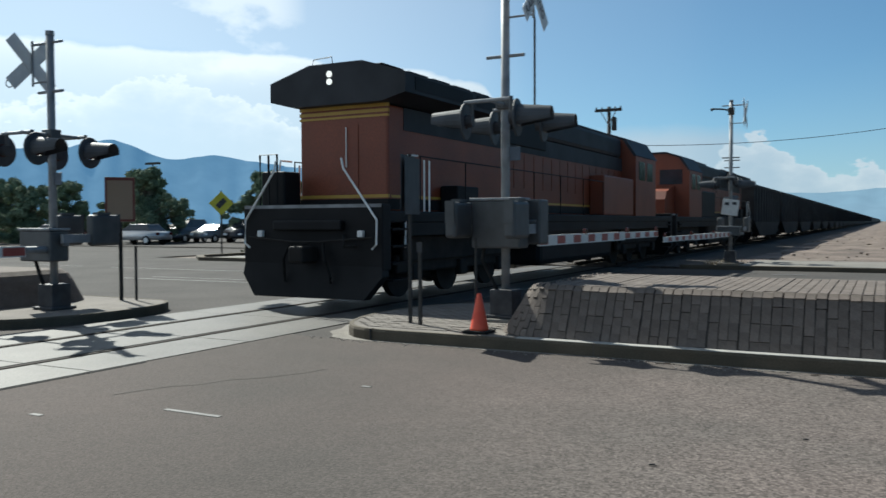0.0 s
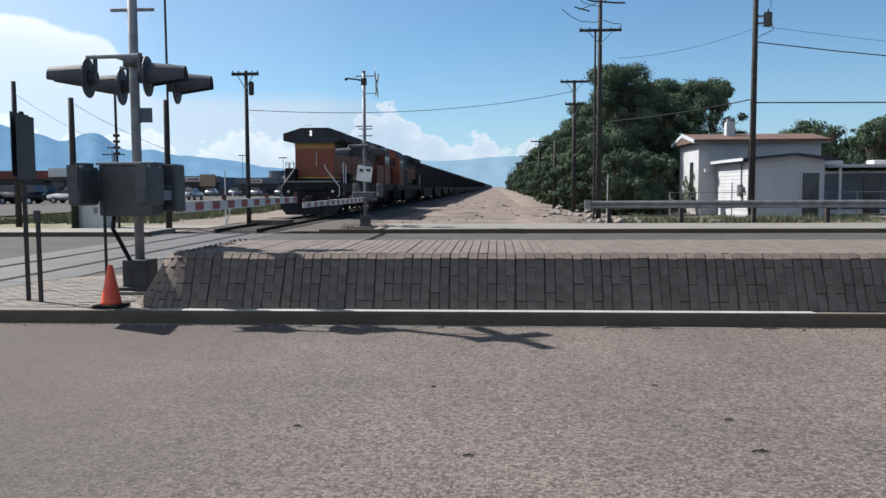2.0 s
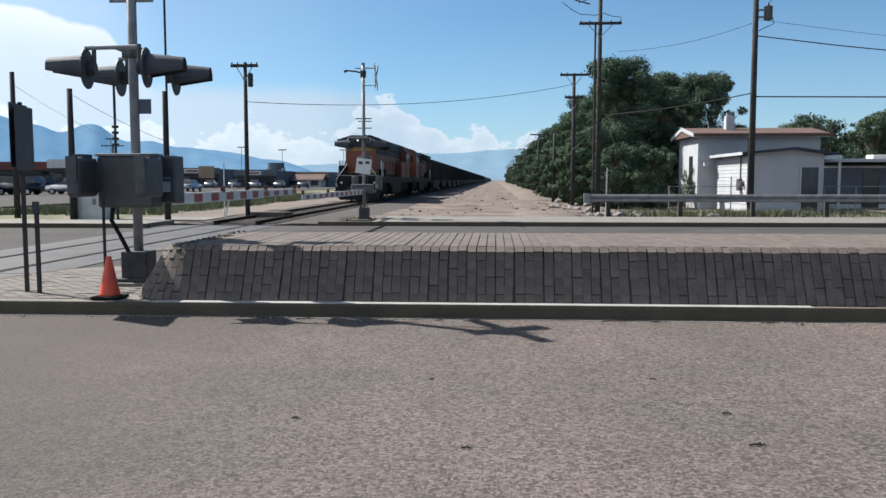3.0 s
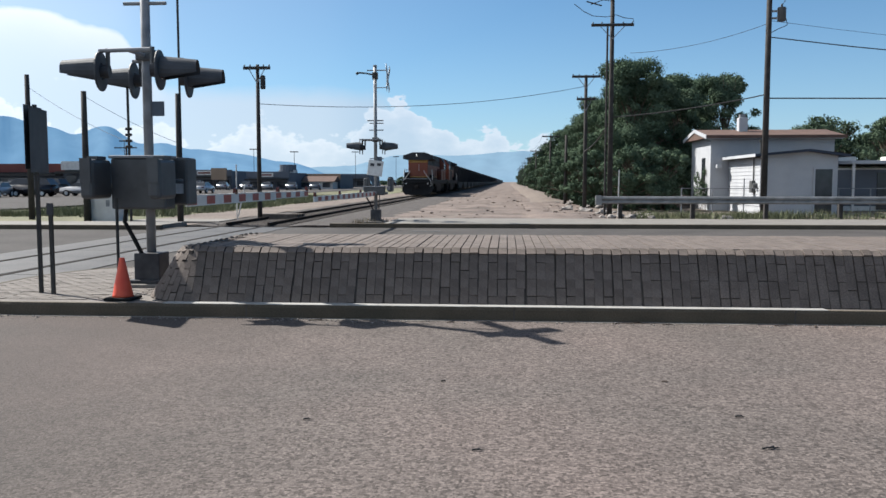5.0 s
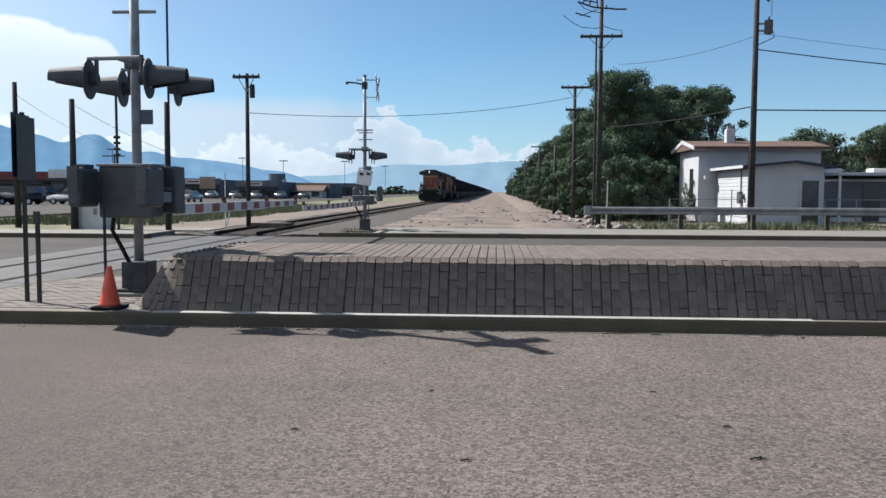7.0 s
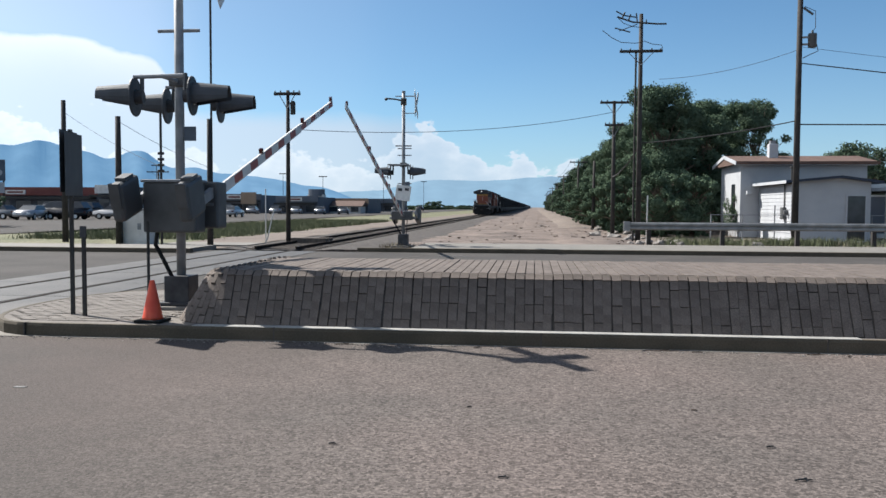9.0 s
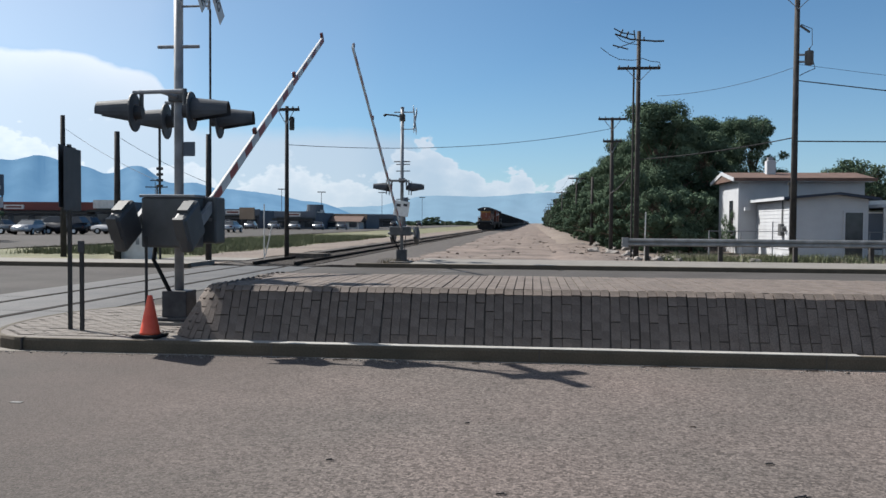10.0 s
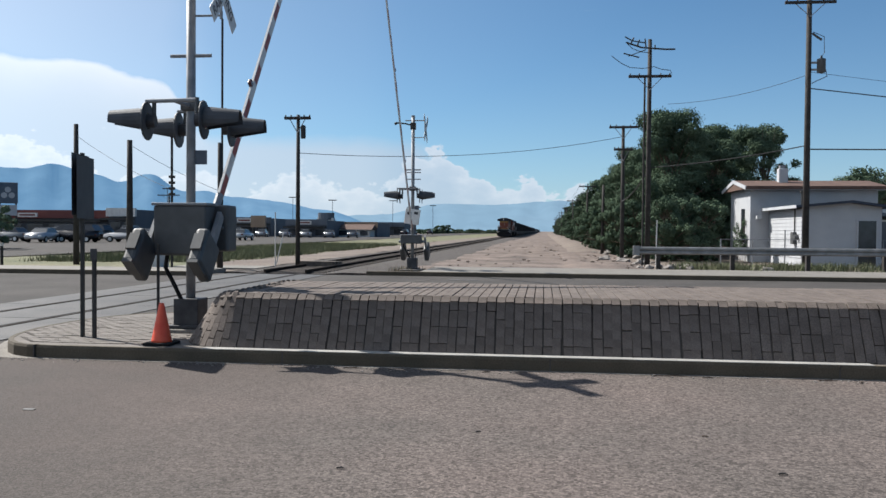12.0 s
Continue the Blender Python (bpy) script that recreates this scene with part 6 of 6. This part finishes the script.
def car(paint, suv=False):
    t = thing("car", "parked car with dark glass and sun glint", "car", group="parked cars")
    h = 0.22 if suv else 0.0
    bm = bmesh.new()
    prism(bm, [(-2.2, 0.35), (-2.25, 0.75), (-2.1, 0.95 + h), (-1.0, 1.02 + h), (1.2, 1.0 + h), (2.1, 0.85 + h * 0.6), (2.25, 0.6), (2.2, 0.32)], 0, -0.88, 0.88)
    bmesh.ops.bevel(bm, geom=list(bm.edges), offset=0.06, segments=2, affect="EDGES")
    body = part("body", bm, paint, t, smooth=True)
    bm = bmesh.new()
    r0, r1 = (-2.0, 1.6 + h) if suv else (-1.45, 1.45)
    lo = [(-0.82, r0 - 0.25), (0.82, r0 - 0.25), (0.82, 1.15), (-0.82, 1.15)]
    hi = [(-0.64, r0 + 0.25), (0.64, r0 + 0.25), (0.64, 0.3), (-0.64, 0.3)]
    a = [bm.verts.new((x, y, 0.98 + h)) for x, y in lo]
    b = [bm.verts.new((x, y, r1)) for x, y in hi]
    for j in range(4):
        bm.faces.new((a[j], a[(j + 1) % 4], b[(j + 1) % 4], b[j]))
    bm.faces.new(b)
    part("glass", bm, M["car_glass"], t, "dark tinted glass")
    bm = bmesh.new()
    box(bm, -0.66, 0.66, r0 + 0.22, 0.34, r1 - 0.02, r1 + 0.03, 0.02)
    part("roof", bm, paint, t)
    for s in (-1, 1):
        for y in (-1.35, 1.35):
            bm = bmesh.new()
            tube(bm, [(s * 0.72, y, 0.33), (s * 0.92, y, 0.33)], 0.33, 16)
            w = part("wheel", bm, M["rubber"], t)
            bm = bmesh.new()
            tube(bm, [(s * 0.9, y, 0.33), (s * 0.935, y, 0.33)], 0.2, 12)
            part("rim", bm, M["silver"], w)
        part("headlamp", boxes((s * 0.65 - 0.16, s * 0.65 + 0.16, 2.1, 2.24, 0.6, 0.75)), M["headlight"], t)
        part("tail_lamp", boxes((s * 0.68 - 0.14, s * 0.68 + 0.14, -2.27, -2.18, 0.7, 0.88)), M["lamp_red"], t)
    return t


car_kinds = [car(p, k in (1, 3)) for k, p in enumerate(CAR_PAINT)]
spots = [(-54.2, 41.2, 100, 0), (-47.9, 43.6, 95, 2), (-50.4, 50.6, 189, 1), (-47.8, 51.2, 189, 4), (-45.1, 52.0, 190, 3), (-42.2, 52.8, 190, 5)]
for k, (x, y, a, i) in enumerate(spots):
    car_kinds[i].matrix_basis = pose(x, y, 0.05, 0, 0, a)
more = [(-58, 80, 80, 2), (-50.0, 79, 189, 0), (-62, 88, 85, 5), (-66, 80, 85, 3), (-52.5, 93, 80, 1), (-60, 97, 85, 2), (-62, 58, 95, 5), (-66, 51, 95, 3)]
more += [(-64 + 3.1 * k, 106 + random.uniform(-1, 1), 5 + random.uniform(-4, 4), random.randrange(6)) for k in range(9)]
more += [(-58 + 3.4 * k, 84 + random.uniform(-4, 4), 85 + random.uniform(-6, 6), random.randrange(6)) for k in range(5)]
more += [(-60 + 4.2 * k, 150 + random.uniform(-3, 3), 10, random.randrange(6)) for k in range(7)]
more += [(-40 + random.uniform(-4, 4), 190 + 22 * k, 2, random.randrange(6)) for k in range(6)]
for x, y, a, i in more:
    copy_thing(car_kinds[i], pose(x, y, 0.05, 0, 0, a))

setting("west_road", sheet(-46, -27.4, 40, 900, 0.05, 2, 20), M["asphalt_far"], "pale grey asphalt road running beside the railway", "road")
setting("lot", sheet(-140, -46.2, 40, 260, 0.045, 2, 4), M["asphalt_far"], "grey asphalt parking lot before the shops", "parking lot")


# ---- mountains ----
def ridge(name, dist, az0, az1, humps, base, rough, material, label, seed):
    bm = bmesh.new()
    n = 260
    rows = []
    for i in range(n + 1):
        a = radians(az0 + (az1 - az0) * i / n)
        d = math.degrees(a)
        e = base + sum(hh * math.exp(-((d - c) / w) ** 2) for c, w, hh in humps)
        e += rough * noise.fractal(Vector((d * 0.35, seed, 0)), 0.8, 2.0, 5)
        z = dist * math.tan(radians(max(e, 0.05)))
        col = []
        for k, f in enumerate((0.0, 0.35, 0.7, 1.0)):
            r = dist * (0.86 + 0.14 * f) + 60 * noise.noise(Vector((d * 0.8, k * 2.0, seed)))
            zz = -5 if k == 0 else z * f ** 1.1 * (1 if k == 3 else 1 + 0.25 * noise.noise(Vector((d * 0.9, k, seed + 3))))
            col.append(bm.verts.new((-r * math.sin(a), r * math.cos(a), zz)))
        rows.append(col)
    for a, b in zip(rows, rows[1:]):
        for k in range(3):
            bm.faces.new((a[k], a[k + 1], b[k + 1], b[k]))
    return setting(name, bm, material, label, "mountains", smooth=True)


# both ranges glow faintly in place of the air haze before them
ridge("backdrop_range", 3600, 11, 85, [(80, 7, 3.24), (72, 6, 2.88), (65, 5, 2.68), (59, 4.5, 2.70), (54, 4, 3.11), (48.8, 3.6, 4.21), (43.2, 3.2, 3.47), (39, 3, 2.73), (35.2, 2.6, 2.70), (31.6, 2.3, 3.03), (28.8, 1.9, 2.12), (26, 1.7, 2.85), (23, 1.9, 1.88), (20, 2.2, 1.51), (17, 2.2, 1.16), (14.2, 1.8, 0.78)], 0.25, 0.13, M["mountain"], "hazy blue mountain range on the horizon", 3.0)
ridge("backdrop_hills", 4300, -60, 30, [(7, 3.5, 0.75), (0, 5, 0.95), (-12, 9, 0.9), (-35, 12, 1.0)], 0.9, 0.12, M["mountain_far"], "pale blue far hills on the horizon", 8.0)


# ---- bricks of the mound ----
def brick_mesh(l, w, d=0.05):
    me = bpy.data.meshes.new("brick")
    bm = boxes((-w / 2, w / 2, -l / 2, l / 2, -d, 0.0))
    top = [v for v in bm.verts if v.co.z > -0.001]
    for v in top:
        v.co.x *= 0.965
        v.co.y *= 0.992
    bm.to_mesh(me)
    bm.free()
    me.materials.append(M["brick"])
    return me


def rest_brick(verts, faces, m, l, w, d=0.05):
    i = len(verts)
    for x, y, z in ((-w / 2, -l / 2, -d), (w / 2, -l / 2, -d), (w / 2, l / 2, -d), (-w / 2, l / 2, -d), (-w * 0.4825, -l * 0.496, 0), (w * 0.4825, -l * 0.496, 0), (w * 0.4825, l * 0.496, 0), (-w * 0.4825, l * 0.496, 0)):
        verts.append(m @ Vector((x, y, z)))
    faces += [(i + 4, i + 5, i + 6, i + 7), (i, i + 1, i + 5, i + 4), (i + 1, i + 2, i + 6, i + 5), (i + 2, i + 3, i + 7, i + 6), (i + 3, i, i + 4, i + 7)]


PITCH = 0.108
full, half = brick_mesh(0.203, PITCH - 0.008), brick_mesh(0.103, PITCH - 0.008)
verts, faces, made = [], [], 0


def face_pose(x, s, drop, wob, nose=0.0):
    """A place at distance s up the front, over the rounded shoulder and on along the top; nose: 1 at the gentler end."""
    y0, z0 = F0, 0.155
    steep = radians(64 - 9 * nose)
    arc_r = 0.13 + 0.19 * nose
    a1 = (0.612 - arc_r * (1 - math.cos(steep))) / math.sin(steep)
    arc = steep * arc_r
    if s < a1:
        y, z, t = y0 + s * math.cos(steep), z0 + s * math.sin(steep), steep
    elif s < a1 + arc:
        th = steep - (s - a1) / arc_r
        cy, cz = y0 + a1 * math.cos(steep) + arc_r * math.sin(steep), z0 + a1 * math.sin(steep) - arc_r * math.cos(steep)
        y, z, t = cy - arc_r * math.sin(th), cz + arc_r * math.cos(th), th
    else:
        cy, cz = y0 + a1 * math.cos(steep) + arc_r * math.sin(steep), z0 + a1 * math.sin(steep) - arc_r * math.cos(steep)
        y, z, t = cy + (s - a1 - arc), cz + arc_r, 0.0
    return Matrix.Translation((x, y, z + drop)) @ Matrix.Rotation(t, 4, "X") @ Matrix.Rotation(wob, 4, "Z")


col = 0
x = HUMP_X + CORNER - 0.01
while x < 30:
    s = 0.0 if col % 2 else -0.1
    if random.random() < 0.6:
        s += random.uniform(-0.06, 0.06)
    s = min(s, 0.0)
    lift = random.uniform(-0.004, 0.004)
    lean = random.gauss(0, 0.01)
    wide = PITCH * random.uniform(0.94, 1.06)
    end = 3.2
    while s < end:
        l = 0.205
        if s < 0:
            l, mid, me = 0.105, 0.05, half
            s2 = 0.105
        elif 0.44 < s < 0.76:
            mid, me, s2 = s + 0.0525, half, s + 0.105
        else:
            mid, me, s2 = s + l / 2, full, s + l
        if s2 <= end + 0.2:
            front = mid < 0.86
            m = face_pose(x + wide / 2 + (lean * (0.86 - mid) + random.uniform(-0.003, 0.003) if front else 0.0), mid, random.uniform(-0.009, 0.007) if front else lift, random.gauss(0, 0.014) if front else 0.0)
            m = m @ Matrix.Rotation(random.gauss(0, 0.03), 4, "Y") @ Matrix.Rotation(random.gauss(0, 0.02), 4, "X") if front else m
            k = (wide - (random.uniform(0.003, 0.011) if front else 0.009)) / (PITCH - 0.008)
            if x < 3.9 and front and made < 300:
                shared("brick", me, mound, m @ Matrix.Diagonal((k, 1, 1, 1)))
                made += 1
            else:
                rest_brick(verts, faces, m, 0.203 if me is full else 0.103, (PITCH - 0.008) * k)
        s = s2
    x += wide
    col += 1


# the rounded corners and the sloping end of the mound
def end_column(toe, taper, odd, nose):
    s = 0.0 if odd else -0.1
    while s < 1.05:
        mid = 0.05 if s < 0 else s + 0.1
        l = 0.1 if s < 0 else 0.2
        m = face_pose(0.0, mid, random.uniform(-0.004, 0.004), random.gauss(0, 0.012), nose)
        run = m.translation.y - F0
        if run > CORNER - 0.02:
            break
        w = max(0.5, 1 - run / CORNER) if taper else 1.0
        m = Matrix.Translation((0, -F0, 0)) @ m @ Matrix.Rotation(random.gauss(0, 0.018), 4, "Y")
        rest_brick(verts, faces, toe @ m, l - 0.004, (PITCH - 0.007) * w)
        s = 0.105 if s < 0 else s + 0.205


for k in range(11):
    a = radians(-90 * (k + 0.5) / 11)
    for cy, q, f in ((F0 + CORNER, a, (k + 0.5) / 11), (B0 - CORNER, a + radians(-90), 1 - (k + 0.5) / 11)):
        end_column(Matrix.Translation((HUMP_X + CORNER, cy, 0)) @ Matrix.Rotation(q, 4, "Z") @ Matrix.Translation((0, -CORNER, 0)), True, k % 2, f)
for k in range(16):
    end_column(Matrix.Translation((HUMP_X, F0 + CORNER + 0.06 + k * 0.108, 0)) @ Matrix.Rotation(radians(-90), 4, "Z"), False, k % 2, 1.0)
bm = bmesh.new()
for cy in (F0 + CORNER, B0 - CORNER):      # closing courses inside each rounded corner
    revolve(bm, [(0.34, 0.70), (0.34, 0.762), (0.30, 0.766), (0.02, 0.766)], 18, HUMP_X + CORNER, cy)
part("corner_fill", bm, M["brick_rest"], mound)
me = bpy.data.meshes.new("bricks")
me.from_pydata(verts, [], faces)
me.materials.append(M["brick_rest"])
rest = new("bricks", me)
rest.parent = mound
tagged(rest, "weathered buff bricks of the mound", kind="stuff")


# ---- motion of the train and the gates ----
GATE_ANGLE = [(0, 0), (3, 0), (6, 0), (7.3, 0), (7.8, 2), (8.2, 5.8), (8.5, 9.9), (9.0, 17.0), (9.5, 23.8), (10.0, 30.0), (10.5, 36.3), (11.2, 44.6), (12.0, 52.8)]


def motions():
    for ob, offset, turn in TRAIN:
        rows = []
        for k in range(13):
            rows.append((float(k), pose(CROSS_X, tail_y(k) + offset, 0.1, 0, 0, turn)))
        walk(ob, rows)
    for arm, way, pz, droop in GATES:
        base = Matrix.Rotation(0 if way > 0 else math.pi, 4, "Z")
        # the arm hangs a little low on its linkage until it starts to rise
        walk(arm, [(t, Matrix.Translation((0, 0.1 * way, pz - droop * max(0.0, 1 - a / 10))) @ base @ Matrix.Rotation(radians(a), 4, "X")) for t, a in GATE_ANGLE])


motions()
